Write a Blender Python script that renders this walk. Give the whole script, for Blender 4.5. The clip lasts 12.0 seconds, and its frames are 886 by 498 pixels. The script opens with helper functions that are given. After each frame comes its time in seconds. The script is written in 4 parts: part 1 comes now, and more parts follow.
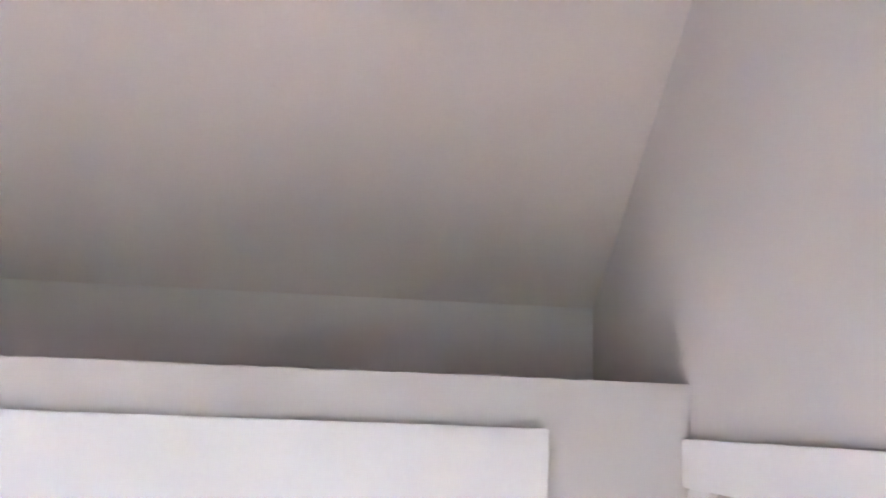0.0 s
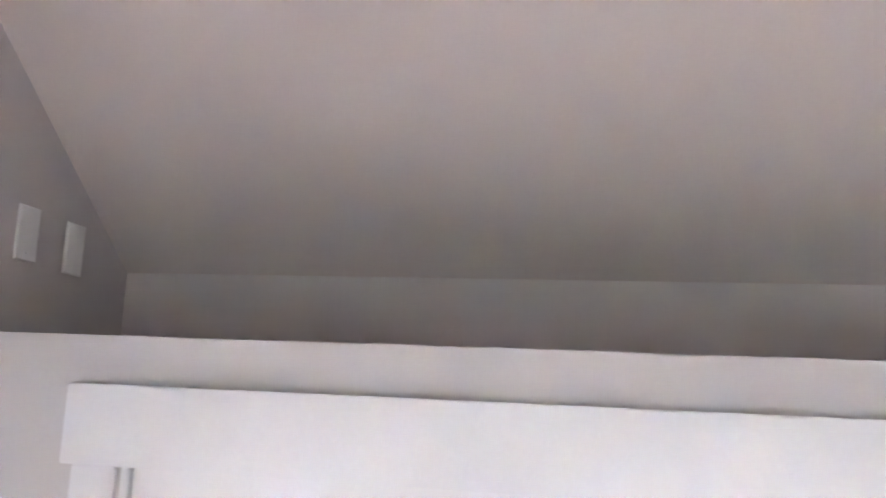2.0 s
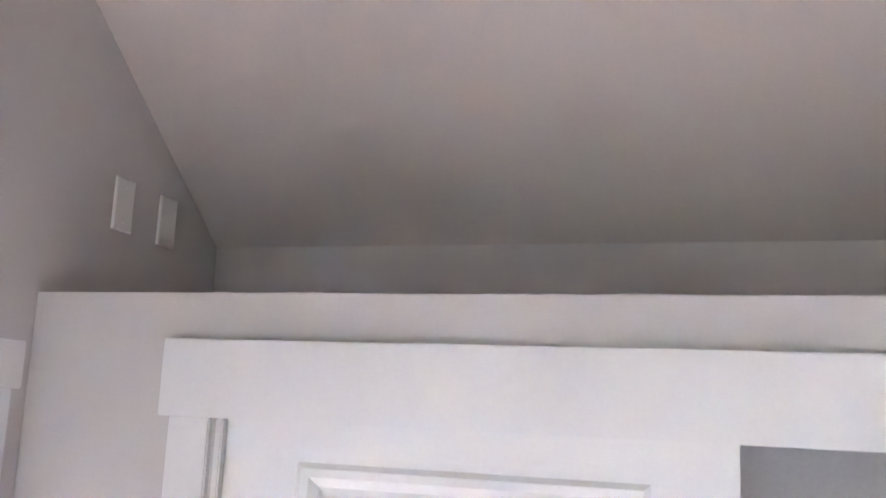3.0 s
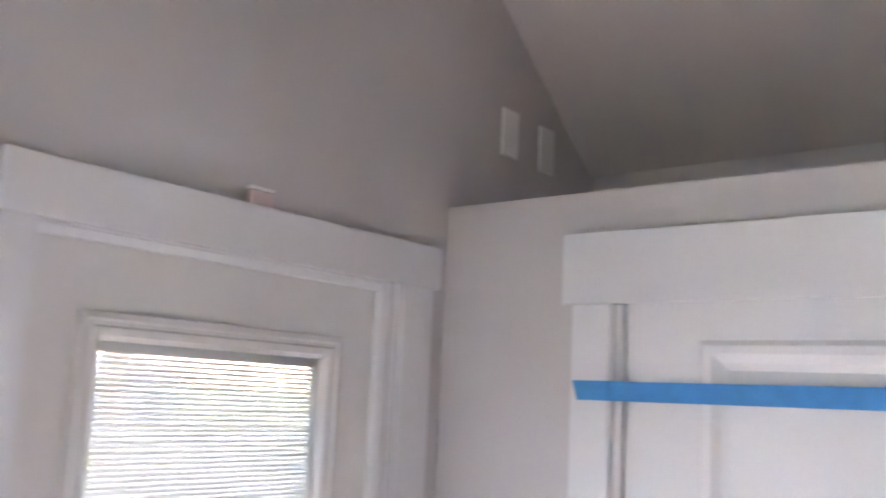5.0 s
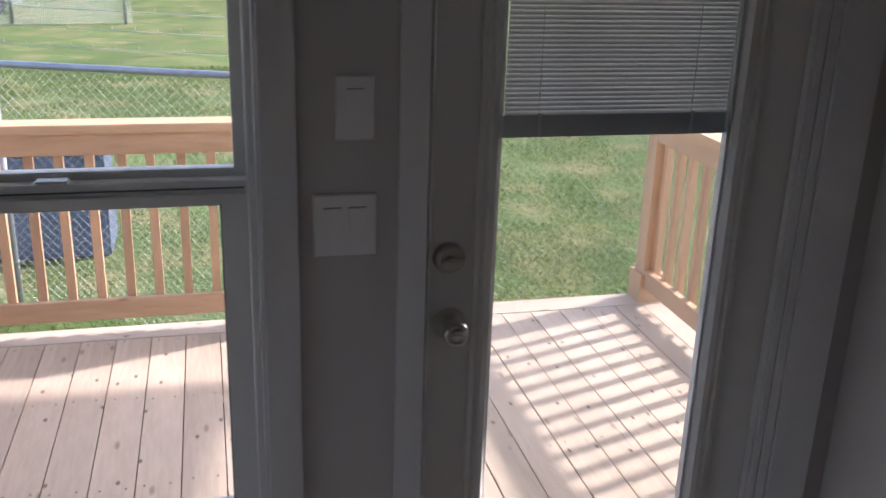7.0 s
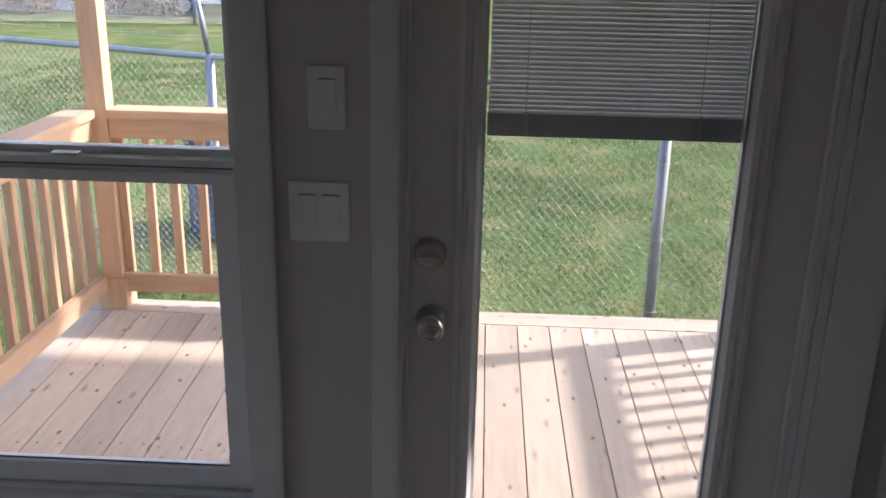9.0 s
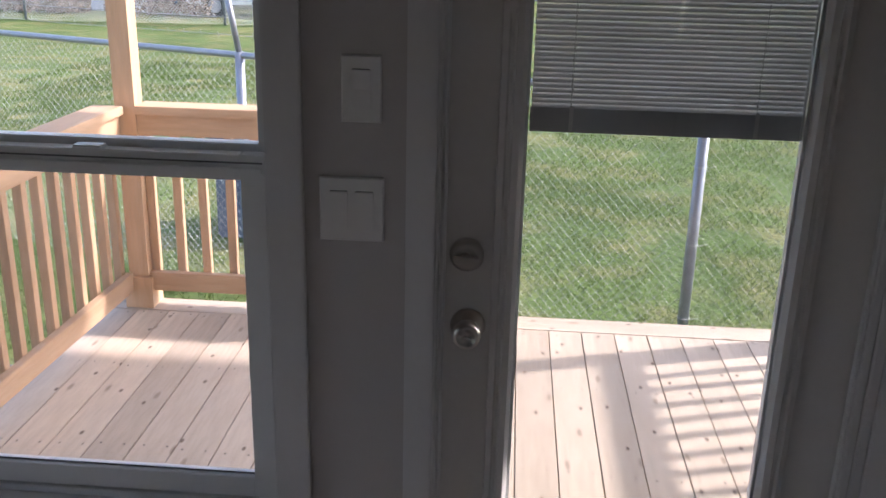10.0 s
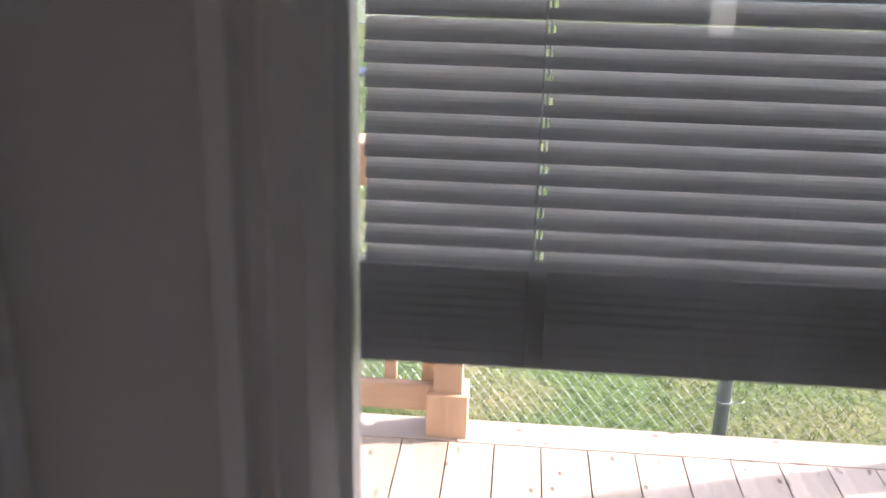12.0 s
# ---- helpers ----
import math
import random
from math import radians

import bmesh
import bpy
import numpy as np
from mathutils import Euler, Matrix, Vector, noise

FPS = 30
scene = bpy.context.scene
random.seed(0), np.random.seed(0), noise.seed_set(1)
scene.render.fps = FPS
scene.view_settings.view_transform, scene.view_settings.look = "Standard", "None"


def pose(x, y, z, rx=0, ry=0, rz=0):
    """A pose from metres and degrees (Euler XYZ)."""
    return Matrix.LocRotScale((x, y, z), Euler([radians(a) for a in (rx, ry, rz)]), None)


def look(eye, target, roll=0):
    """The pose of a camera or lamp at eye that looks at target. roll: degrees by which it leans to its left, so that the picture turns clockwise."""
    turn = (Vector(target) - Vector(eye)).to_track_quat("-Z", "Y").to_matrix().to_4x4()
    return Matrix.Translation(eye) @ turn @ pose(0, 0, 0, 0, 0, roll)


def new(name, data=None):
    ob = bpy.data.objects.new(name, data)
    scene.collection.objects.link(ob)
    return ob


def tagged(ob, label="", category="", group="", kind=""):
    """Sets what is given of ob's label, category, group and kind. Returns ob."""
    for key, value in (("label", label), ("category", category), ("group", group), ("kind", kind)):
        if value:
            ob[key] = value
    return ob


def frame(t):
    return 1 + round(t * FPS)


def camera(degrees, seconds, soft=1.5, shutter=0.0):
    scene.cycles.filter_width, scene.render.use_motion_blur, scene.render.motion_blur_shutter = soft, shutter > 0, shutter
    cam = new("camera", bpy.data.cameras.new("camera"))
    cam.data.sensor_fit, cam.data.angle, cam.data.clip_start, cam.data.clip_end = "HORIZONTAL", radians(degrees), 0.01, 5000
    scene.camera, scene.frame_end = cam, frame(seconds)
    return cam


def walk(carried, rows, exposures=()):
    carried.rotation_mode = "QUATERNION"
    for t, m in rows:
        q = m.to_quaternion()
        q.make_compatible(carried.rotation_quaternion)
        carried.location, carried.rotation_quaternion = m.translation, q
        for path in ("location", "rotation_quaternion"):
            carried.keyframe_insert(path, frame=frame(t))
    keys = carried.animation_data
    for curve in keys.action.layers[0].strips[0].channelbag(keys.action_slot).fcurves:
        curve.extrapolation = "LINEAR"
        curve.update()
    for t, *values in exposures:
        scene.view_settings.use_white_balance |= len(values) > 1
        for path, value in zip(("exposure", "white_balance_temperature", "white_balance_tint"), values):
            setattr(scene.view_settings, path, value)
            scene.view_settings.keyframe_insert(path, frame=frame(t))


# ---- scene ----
cam = camera(50.2, 12.0, shutter=0.4)
PATH = [
    (0, (-1.665, -1.819, 2.074), (0.29, -2.042, 2.43), 2.1),
    (0.4, (-1.689, -1.721, 2.055), (0.272, -1.878, 2.419), 2.1),
    (0.9, (-1.651, -1.602, 2.044), (0.317, -1.601, 2.403), 2.4),
    (1.4, (-1.571, -1.468, 2.03), (0.385, -1.258, 2.385), 2.8),
    (1.9, (-1.541, -1.379, 2.043), (0.381, -0.948, 2.39), 2.9),
    (2.4, (-1.572, -1.34, 2.026), (0.328, -0.811, 2.36), 2.7),
    (2.7, (-1.565, -1.365, 1.989), (0.316, -0.781, 2.333), 2.7),
    (4.3, (-1.465, -1.291, 1.753), (0.35, -0.525, 2.097), 2.7),
    (4.5, (-1.497, -1.275, 1.739), (0.263, -0.39, 2.079), 2.9),
    (5, (-1.657, -1.313, 1.727), (-0.112, -0.081, 2.037), 2.7),
    (5.5, (-1.763, -1.432, 1.715), (-0.419, 0.041, 1.874), 2.7),
    (5.7, (-1.752, -1.519, 1.713), (-0.516, 0.052, 1.766), 2.5),
    (6.1, (-1.73, -1.59, 1.765), (-0.714, 0.099, 1.426), 2.1),
    (6.4, (-1.643, -1.649, 1.749), (-0.869, 0.112, 1.202), 2.3),
    (6.7, (-1.508, -1.67, 1.734), (-0.906, 0.125, 1.09), 2.0),
    (6.9, (-1.406, -1.651, 1.713), (-0.902, 0.17, 1.058), 1.9),
    (7.2, (-1.234, -1.626, 1.738), (-0.832, 0.216, 1.071), 1.8),
    (8.8, (-0.839, -1.648, 1.686), (-0.888, 0.241, 1.03), 1.2),
    (9, (-0.818, -1.686, 1.708), (-0.895, 0.201, 1.049), 1.2),
    (9.5, (-0.847, -1.715, 1.699), (-0.947, 0.173, 1.049), 1.4),
    (10, (-0.843, -1.603, 1.674), (-0.975, 0.283, 1.02), 1.4),
    (10.5, (-0.832, -1.363, 1.631), (-0.963, 0.524, 0.979), 1.5),
    (11, (-0.739, -1.054, 1.608), (-0.888, 0.827, 0.945), 1.4),
    (11.5, (-0.769, -0.581, 1.546), (-0.917, 1.3, 0.882), 1.4),
    (12, (-0.75, -0.307, 1.503), (-0.899, 1.576, 0.846), 1.4),
]
EXPOSURES = [(0, 5.68, 6280, 29), (2.7, 5.55, 6300, 29), (4.3, 5.18, 6320, 29), (5.2, 5.02, 6350, 28), (5.5, 4.95, 6350, 27), (5.8, 4.35, 6500, 26), (6.1, 3.25, 6400, 26), (6.5, 2.3, 6450, 25), (6.8, 1.8, 6500, 25), (7.4, 1.75, 6500, 24), (9.0, 1.75, 6500, 24), (11.0, 1.75, 6480, 25), (11.5, 1.8, 6450, 27), (12.0, 2.35, 6500, 28)]
walk(cam, [(t, look(eye, target, roll)) for t, eye, target, roll in PATH], EXPOSURES)

# ---- light ----
SUN_EL, SUN_AZ = radians(39), math.atan2(0.955, 0.297)   # azimuth from +y towards +x
world = bpy.data.worlds.new("world")
scene.world = world
world.use_nodes = True
sky = world.node_tree.nodes.new("ShaderNodeTexSky")
sky.sky_type, sky.sun_disc = "NISHITA", False
sky.sun_elevation, sky.sun_rotation = SUN_EL, SUN_AZ
sky.air_density, sky.dust_density = 1.0, 1.5
bg = world.node_tree.nodes["Background"]
world.node_tree.links.new(sky.outputs[0], bg.inputs[0])
bg.inputs[1].default_value = 0.18
sun_data = bpy.data.lights.new("sun", "SUN")
sun_data.energy, sun_data.angle, sun_data.color = 2.0, radians(1.8), (1, 0.965, 0.93)
sun = new("sun", sun_data)
sun.matrix_world = look((math.sin(SUN_AZ) * math.cos(SUN_EL) * 30, math.cos(SUN_AZ) * math.cos(SUN_EL) * 30, math.sin(SUN_EL) * 30), (0, 0, 0))

# ---- materials ----
def mat(name, color, rough=0.6, metal=0.0, var=0.12, scale=3.0, fine=120.0, bump=0.05, rnd=0.0, spec=0.5, stretch=(1, 1, 1), dark=None, distance=0.002):
    """Paint, wood or metal: colour varied at two scales, with fine relief."""
    m = bpy.data.materials.new(name)
    m.use_nodes = True
    nt = m.node_tree
    n, l = nt.nodes, nt.links
    b = n["Principled BSDF"]
    b.inputs["Roughness"].default_value, b.inputs["Metallic"].default_value = rough, metal
    b.inputs["Specular IOR Level"].default_value = spec
    tc, mp = n.new("ShaderNodeTexCoord"), n.new("ShaderNodeMapping")
    mp.inputs["Scale"].default_value = stretch
    l.new(tc.outputs["Object"], mp.inputs[0])
    a, c = n.new("ShaderNodeTexNoise"), n.new("ShaderNodeTexNoise")
    for tex, sc in ((a, scale), (c, fine)):
        tex.inputs["Scale"].default_value = sc
        tex.inputs["Detail"].default_value = 4
        l.new(mp.outputs[0], tex.inputs["Vector"])
    add = n.new("ShaderNodeMath")
    add.operation = "MULTIPLY_ADD"
    add.inputs[1].default_value = 0.5
    l.new(c.outputs[0], add.inputs[0])
    l.new(a.outputs[0], add.inputs[2])
    ramp = n.new("ShaderNodeValToRGB")
    lo = dark or tuple(v * (1 - var) for v in color)
    hi = tuple(min(1, v * (1 + var)) for v in color)
    ramp.color_ramp.elements[0].position, ramp.color_ramp.elements[0].color = 0.5, (*lo, 1)
    ramp.color_ramp.elements[1].position, ramp.color_ramp.elements[1].color = 1.0, (*hi, 1)
    l.new(add.outputs[0], ramp.inputs[0])
    out = ramp.outputs[0]
    if rnd:
        oi, hs = n.new("ShaderNodeObjectInfo"), n.new("ShaderNodeHueSaturation")
        mr = n.new("ShaderNodeMapRange")
        mr.inputs[3].default_value, mr.inputs[4].default_value = 1 - rnd, 1 + rnd
        l.new(oi.outputs["Random"], mr.inputs[0])
        l.new(mr.outputs[0], hs.inputs["Value"])
        l.new(out, hs.inputs["Color"])
        out = hs.outputs[0]
    l.new(out, b.inputs["Base Color"])
    bp = n.new("ShaderNodeBump")
    bp.inputs["Strength"].default_value, bp.inputs["Distance"].default_value = bump, distance
    l.new(c.outputs[0], bp.inputs["Height"])
    l.new(bp.outputs[0], b.inputs["Normal"])
    return m


def wood(name, color, dark, axis, rnd=0.14, rough=0.75, knots=True):
    """Sawn fir: long grain along one axis, knots, boards that differ."""
    m = mat(name, color, rough, 0, 0.15, 6, 60, 0.25, rnd, 0.25, tuple(0.12 if i == axis else 1.0 for i in range(3)), dark)
    if knots:
        nt = m.node_tree
        n, l = nt.nodes, nt.links
        b = n["Principled BSDF"]
        base = b.inputs["Base Color"].links[0].from_socket
        tc, mp, vo, oi = n.new("ShaderNodeTexCoord"), n.new("ShaderNodeMapping"), n.new("ShaderNodeTexVoronoi"), n.new("ShaderNodeObjectInfo")
        mp.inputs["Scale"].default_value = tuple(1.6 if i == axis else 5.0 for i in range(3))
        l.new(tc.outputs["Object"], mp.inputs[0])
        shift = n.new("ShaderNodeVectorMath")
        shift.operation = "SCALE"
        shift.inputs[0].default_value = (7.3, 5.1, 3.7)
        l.new(oi.outputs["Random"], shift.inputs["Scale"])
        l.new(shift.outputs[0], mp.inputs["Location"])
        l.new(mp.outputs[0], vo.inputs["Vector"])
        vo.inputs["Scale"].default_value = 1.1
        rp = n.new("ShaderNodeValToRGB")
        rp.color_ramp.elements[0].position, rp.color_ramp.elements[0].color = 0.025, (0.6, 0.6, 0.6, 1)
        rp.color_ramp.elements[1].position, rp.color_ramp.elements[1].color = 0.065, (0, 0, 0, 1)
        l.new(vo.outputs["Distance"], rp.inputs[0])
        mix = n.new("ShaderNodeMix")
        mix.data_type = "RGBA"
        l.new(rp.outputs[0], mix.inputs[0])
        l.new(base, mix.inputs[6])
        mix.inputs[7].default_value = (dark[0] * 0.45, dark[1] * 0.4, dark[2] * 0.35, 1)
        sv, sm, sr, mix2 = n.new("ShaderNodeTexVoronoi"), n.new("ShaderNodeMapping"), n.new("ShaderNodeValToRGB"), n.new("ShaderNodeMix")
        sm.inputs["Scale"].default_value = tuple(2.2 if i == axis else 4.2 for i in range(3))
        l.new(tc.outputs["Object"], sm.inputs[0])
        l.new(shift.outputs[0], sm.inputs["Location"])
        l.new(sm.outputs[0], sv.inputs["Vector"])
        sv.inputs["Scale"].default_value = 1.4
        if axis < 2 and name.startswith("deck"):
            vo.voronoi_dimensions = sv.voronoi_dimensions = "2D"
        sr.color_ramp.elements[0].position, sr.color_ramp.elements[0].color = 0.028, (0.9, 0.9, 0.9, 1)
        sr.color_ramp.elements[1].position, sr.color_ramp.elements[1].color = 0.052, (0, 0, 0, 1)
        l.new(sv.outputs["Distance"], sr.inputs[0])
        mix2.data_type = "RGBA"
        l.new(sr.outputs[0], mix2.inputs[0])
        l.new(mix.outputs[2], mix2.inputs[6])
        mix2.inputs[7].default_value = (dark[0] * 0.35, dark[1] * 0.3, dark[2] * 0.28, 1)
        l.new(mix2.outputs[2], b.inputs["Base Color"])
    return m


def glass_mat(name, tint=(0.97, 0.985, 0.975)):
    m = bpy.data.materials.new(name)
    m.use_nodes = True
    b = m.node_tree.nodes["Principled BSDF"]
    b.inputs["Base Color"].default_value = (*tint, 1)
    b.inputs["Roughness"].default_value = 0.0
    b.inputs["Transmission Weight"].default_value = 1.0
    b.inputs["IOR"].default_value = 1.45
    return m


WALL = mat("wall_paint", (0.56, 0.53, 0.515), 0.75, var=0.03, scale=1.5, fine=220, bump=0.12)
CEIL = mat("ceiling_paint", (0.565, 0.508, 0.478), 0.85, var=0.03, scale=1.2, fine=160, bump=0.16)
TRIM = mat("white_trim_paint", (0.71, 0.70, 0.695), 0.38, var=0.025, scale=4, fine=90, bump=0.06)
DOORW = mat("white_door_paint", (0.72, 0.71, 0.70), 0.42, var=0.025, scale=5, fine=140, bump=0.08)
STEELD = mat("grey_white_door_skin", (0.71, 0.685, 0.65), 0.42, var=0.03, scale=3, fine=60, bump=0.05)
VINYL = mat("white_vinyl", (0.78, 0.78, 0.77), 0.35, var=0.02, scale=6, fine=80, bump=0.03)
PLATE = mat("white_plastic", (0.80, 0.79, 0.77), 0.3, var=0.02, scale=20, fine=200, bump=0.02)
PINKISH = mat("pinkish_plastic", (0.66, 0.52, 0.51), 0.4, var=0.03, scale=20, fine=200, bump=0.02)
SLOT = mat("dark_slot", (0.12, 0.12, 0.12), 0.6)
TAPE = mat("blue_masking_tape", (0.05, 0.26, 0.58), 0.7, var=0.1, scale=30, fine=300, bump=0.3)
NICKEL = mat("satin_nickel", (0.62, 0.59, 0.55), 0.28, 1.0, var=0.05, scale=20, fine=300, bump=0.03)
SLAT = mat("white_blind_slat", (0.84, 0.845, 0.85), 0.45, var=0.03, scale=8, fine=80, bump=0.02)
# slat white darkened: shade among the gathered slats is put into the colour
STACK = mat("shaded_slat_grey", (0.63, 0.64, 0.66), 0.5, var=0.05, scale=10, fine=120, bump=0.05)
CORD = mat("white_cord", (0.90, 0.90, 0.90), 0.7)
SEAL = mat("grey_seal", (0.16, 0.16, 0.165), 0.6)
FLOOR = mat("vinyl_plank_floor", (0.49, 0.445, 0.40), 0.45, var=0.25, scale=5, fine=60, bump=0.1, stretch=(0.2, 2, 1))
DARK = mat("closet_lining", (0.5, 0.5, 0.51), 0.8, var=0.08, scale=3, fine=90)
DECKW = wood("deck_board_fir", (0.58, 0.485, 0.385), (0.45, 0.36, 0.27), 1)
DECKX = wood("deck_trim_fir", (0.58, 0.485, 0.385), (0.45, 0.36, 0.27), 0)
RAILX = wood("rail_fir_along", (0.60, 0.41, 0.27), (0.48, 0.31, 0.19), 0)
RAILY = wood("rail_fir_across", (0.60, 0.41, 0.27), (0.48, 0.31, 0.19), 1)
POSTW = wood("post_fir", (0.60, 0.41, 0.27), (0.48, 0.31, 0.19), 2)
NAIL = mat("nail_head", (0.10, 0.09, 0.08), 0.5, 0.6)
MAROON = mat("maroon_paint", (0.20, 0.05, 0.05), 0.5, var=0.1)
SOFFIT = mat("white_soffit", (0.75, 0.75, 0.74), 0.6, var=0.04)
GALV = mat("galvanised_steel", (0.30, 0.32, 0.36), 0.45, 0.6, var=0.15, scale=15, fine=120, bump=0.05)
WIRE = mat("galvanised_wire", (0.46, 0.48, 0.48), 0.5, 0.35, var=0.1)
BLUE = mat("blue_grey_plastic", (0.06, 0.09, 0.14), 0.55, var=0.2)
SIDING = mat("white_siding", (0.72, 0.73, 0.74), 0.6, var=0.06)
GREYSIDE = mat("grey_siding", (0.30, 0.32, 0.35), 0.6, var=0.08)
ROOFING = mat("grey_shingle", (0.16, 0.15, 0.15), 0.9, var=0.25, scale=8, fine=40)
WINDARK = mat("dark_window_glass", (0.05, 0.06, 0.07), 0.08, spec=0.6)
CARW = mat("white_car_paint", (0.70, 0.71, 0.72), 0.25, var=0.02)
CARB = mat("blue_car_paint", (0.10, 0.16, 0.26), 0.25, var=0.04)
RUBBER = mat("tyre_rubber", (0.02, 0.02, 0.02), 0.8)
BARK = mat("bark", (0.12, 0.085, 0.06), 0.9, var=0.3, scale=8, fine=60, bump=0.5)
BLOSSOM = mat("pink_blossom", (0.50, 0.30, 0.30), 0.8, var=0.25, scale=3, fine=20)
LEAF = mat("green_leaf", (0.07, 0.11, 0.04), 0.7, var=0.35, scale=4, fine=20)
SHRUB = mat("bare_shrub", (0.22, 0.17, 0.12), 0.85, var=0.3, scale=4, fine=30)
GRAVEL = mat("gravel", (0.26, 0.25, 0.24), 0.95, var=0.35, scale=40, fine=120, bump=0.8, distance=0.02)
ROAD = mat("concrete_road", (0.40, 0.40, 0.39), 0.9, var=0.12, scale=5, fine=90)
GLASS = glass_mat("window_glass")
GLASS2 = glass_mat("coated_door_glass", (0.93, 0.945, 0.935))


def grass_mat():
    m = mat("grass", (0.090, 0.128, 0.038), 0.9, var=0.35, scale=0.8, fine=14, bump=0.9, spec=0.1, dark=(0.066, 0.100, 0.030), distance=0.05)
    nt = m.node_tree
    n, l = nt.nodes, nt.links
    b = n["Principled BSDF"]
    base = b.inputs["Base Color"].links[0].from_socket
    tc, no, rp, mix = n.new("ShaderNodeTexCoord"), n.new("ShaderNodeTexNoise"), n.new("ShaderNodeValToRGB"), n.new("ShaderNodeMix")
    no.inputs["Scale"].default_value, no.inputs["Detail"].default_value = 1.7, 6
    l.new(tc.outputs["Object"], no.inputs["Vector"])
    l.new(no.outputs[0], rp.inputs[0])
    rp.color_ramp.elements[0].position, rp.color_ramp.elements[0].color = 0.46, (0, 0, 0, 1)
    rp.color_ramp.elements[1].position, rp.color_ramp.elements[1].color = 0.72, (0.75, 0.75, 0.75, 1)
    mix.data_type = "RGBA"
    l.new(rp.outputs[0], mix.inputs[0])
    l.new(base, mix.inputs[6])
    mix.inputs[7].default_value = (0.26, 0.22, 0.10, 1)
    l.new(mix.outputs[2], b.inputs["Base Color"])
    return m


GRASS = grass_mat()

def let_through(m, share, color):
    """Thin white plastic or cord that lets some light through."""
    nt = m.node_tree
    tr, mx = nt.nodes.new("ShaderNodeBsdfTranslucent"), nt.nodes.new("ShaderNodeMixShader")
    tr.inputs[0].default_value, mx.inputs[0].default_value = color, share
    nt.links.new(nt.nodes["Principled BSDF"].outputs[0], mx.inputs[1])
    nt.links.new(tr.outputs[0], mx.inputs[2])
    nt.links.new(mx.outputs[0], nt.nodes["Material Output"].inputs[0])


let_through(CORD, 0.6, (0.9, 0.9, 0.9, 1))
let_through(SLAT, 0.12, (0.75, 0.76, 0.78, 1))
let_through(BLOSSOM, 0.4, (0.5, 0.3, 0.3, 1))
let_through(LEAF, 0.35, (0.10, 0.16, 0.03, 1))

# ---- mesh helpers ----
def box(bm, x0, x1, y0, y1, z0, z1, m=None):
    vs = [bm.verts.new(Vector((x, y, z)) if m is None else m @ Vector((x, y, z))) for z in (z0, z1) for y in (y0, y1) for x in (x0, x1)]
    for f in ((0, 2, 3, 1), (4, 5, 7, 6), (0, 1, 5, 4), (2, 6, 7, 3), (0, 4, 6, 2), (1, 3, 7, 5)):
        bm.faces.new([vs[i] for i in f])


def prism(bm, ring, a, b):
    """Sweep a ring of points from offset a to offset b."""
    lo = [bm.verts.new(Vector(p) + Vector(a)) for p in ring]
    hi = [bm.verts.new(Vector(p) + Vector(b)) for p in ring]
    k = len(ring)
    for i in range(k):
        bm.faces.new((lo[i], lo[(i + 1) % k], hi[(i + 1) % k], hi[i]))
    bm.faces.new(lo[::-1])
    bm.faces.new(hi)


def tube(bm, p, q, r, n=10, r2=None):
    p, q = Vector(p), Vector(q)
    d = (q - p).normalized()
    u = d.orthogonal().normalized()
    v = d.cross(u)
    ring = [[bm.verts.new(c + (u * math.cos(2 * math.pi * i / n) + v * math.sin(2 * math.pi * i / n)) * rr) for i in range(n)] for c, rr in ((p, r), (q, r if r2 is None else r2))]
    for i in range(n):
        f = bm.faces.new((ring[0][i], ring[0][(i + 1) % n], ring[1][(i + 1) % n], ring[1][i]))
        f.smooth = True
    bm.faces.new(ring[0][::-1])
    bm.faces.new(ring[1])


def lathe(bm, profile, m, n=24):
    """Turn (radius, height) pairs round the local z axis."""
    rings = [[bm.verts.new(m @ Vector((r * math.cos(2 * math.pi * i / n), r * math.sin(2 * math.pi * i / n), h))) for i in range(n)] for r, h in profile]
    for a, b in zip(rings, rings[1:]):
        for i in range(n):
            bm.faces.new((a[i], a[(i + 1) % n], b[(i + 1) % n], b[i])).smooth = True
    bm.faces.new(rings[0][::-1])
    bm.faces.new(rings[-1])


def mesh_of(bm, name, material, bevel=0.0):
    if bevel:
        bmesh.ops.bevel(bm, geom=bm.edges[:], offset=bevel, segments=2, affect="EDGES", clamp_overlap=True)
    bmesh.ops.recalc_face_normals(bm, faces=bm.faces[:])
    me = bpy.data.meshes.new(name)
    bm.to_mesh(me)
    bm.free()
    me.materials.append(material)
    return me


def part(name, bm, material, parent=None, label="", bevel=0.0):
    ob = new(name, mesh_of(bm, name, material, bevel))
    if parent is not None:
        ob.parent = parent
    return tagged(ob, label)


def boxpart(name, dims, material, parent=None, label="", bevel=0.0, m=None):
    bm = bmesh.new()
    box(bm, *dims, m=m)
    return part(name, bm, material, parent, label, bevel)


def thing(name, label, category, at=(0, 0, 0), group="", kind=""):
    ob = new(name)
    ob.location = at
    ob.empty_display_size = 0.1
    return tagged(ob, label, category, group, kind)


def structure(name, boxes, material, label, category, bevel=0.0):
    bm = bmesh.new()
    for b in boxes:
        box(bm, *b)
    ob = part(name, bm, material, None, label, bevel)
    return tagged(ob, label, category, "", "structure")


# ---- room shell: outside wall at y 0, closet front at x 0 ----
X0, XB, YR = -4.6, 0.646, -2.469
WX0, WX1, WZ0, WZ1 = -2.206, -1.265, 0.510, 1.982      # window opening
DX0, DX1, DZ1 = -0.9905, -0.174, 1.961                 # outside door opening
T = 0.15
SLOPE, ZB = 0.77, 2.364
RIDGE = -2.3


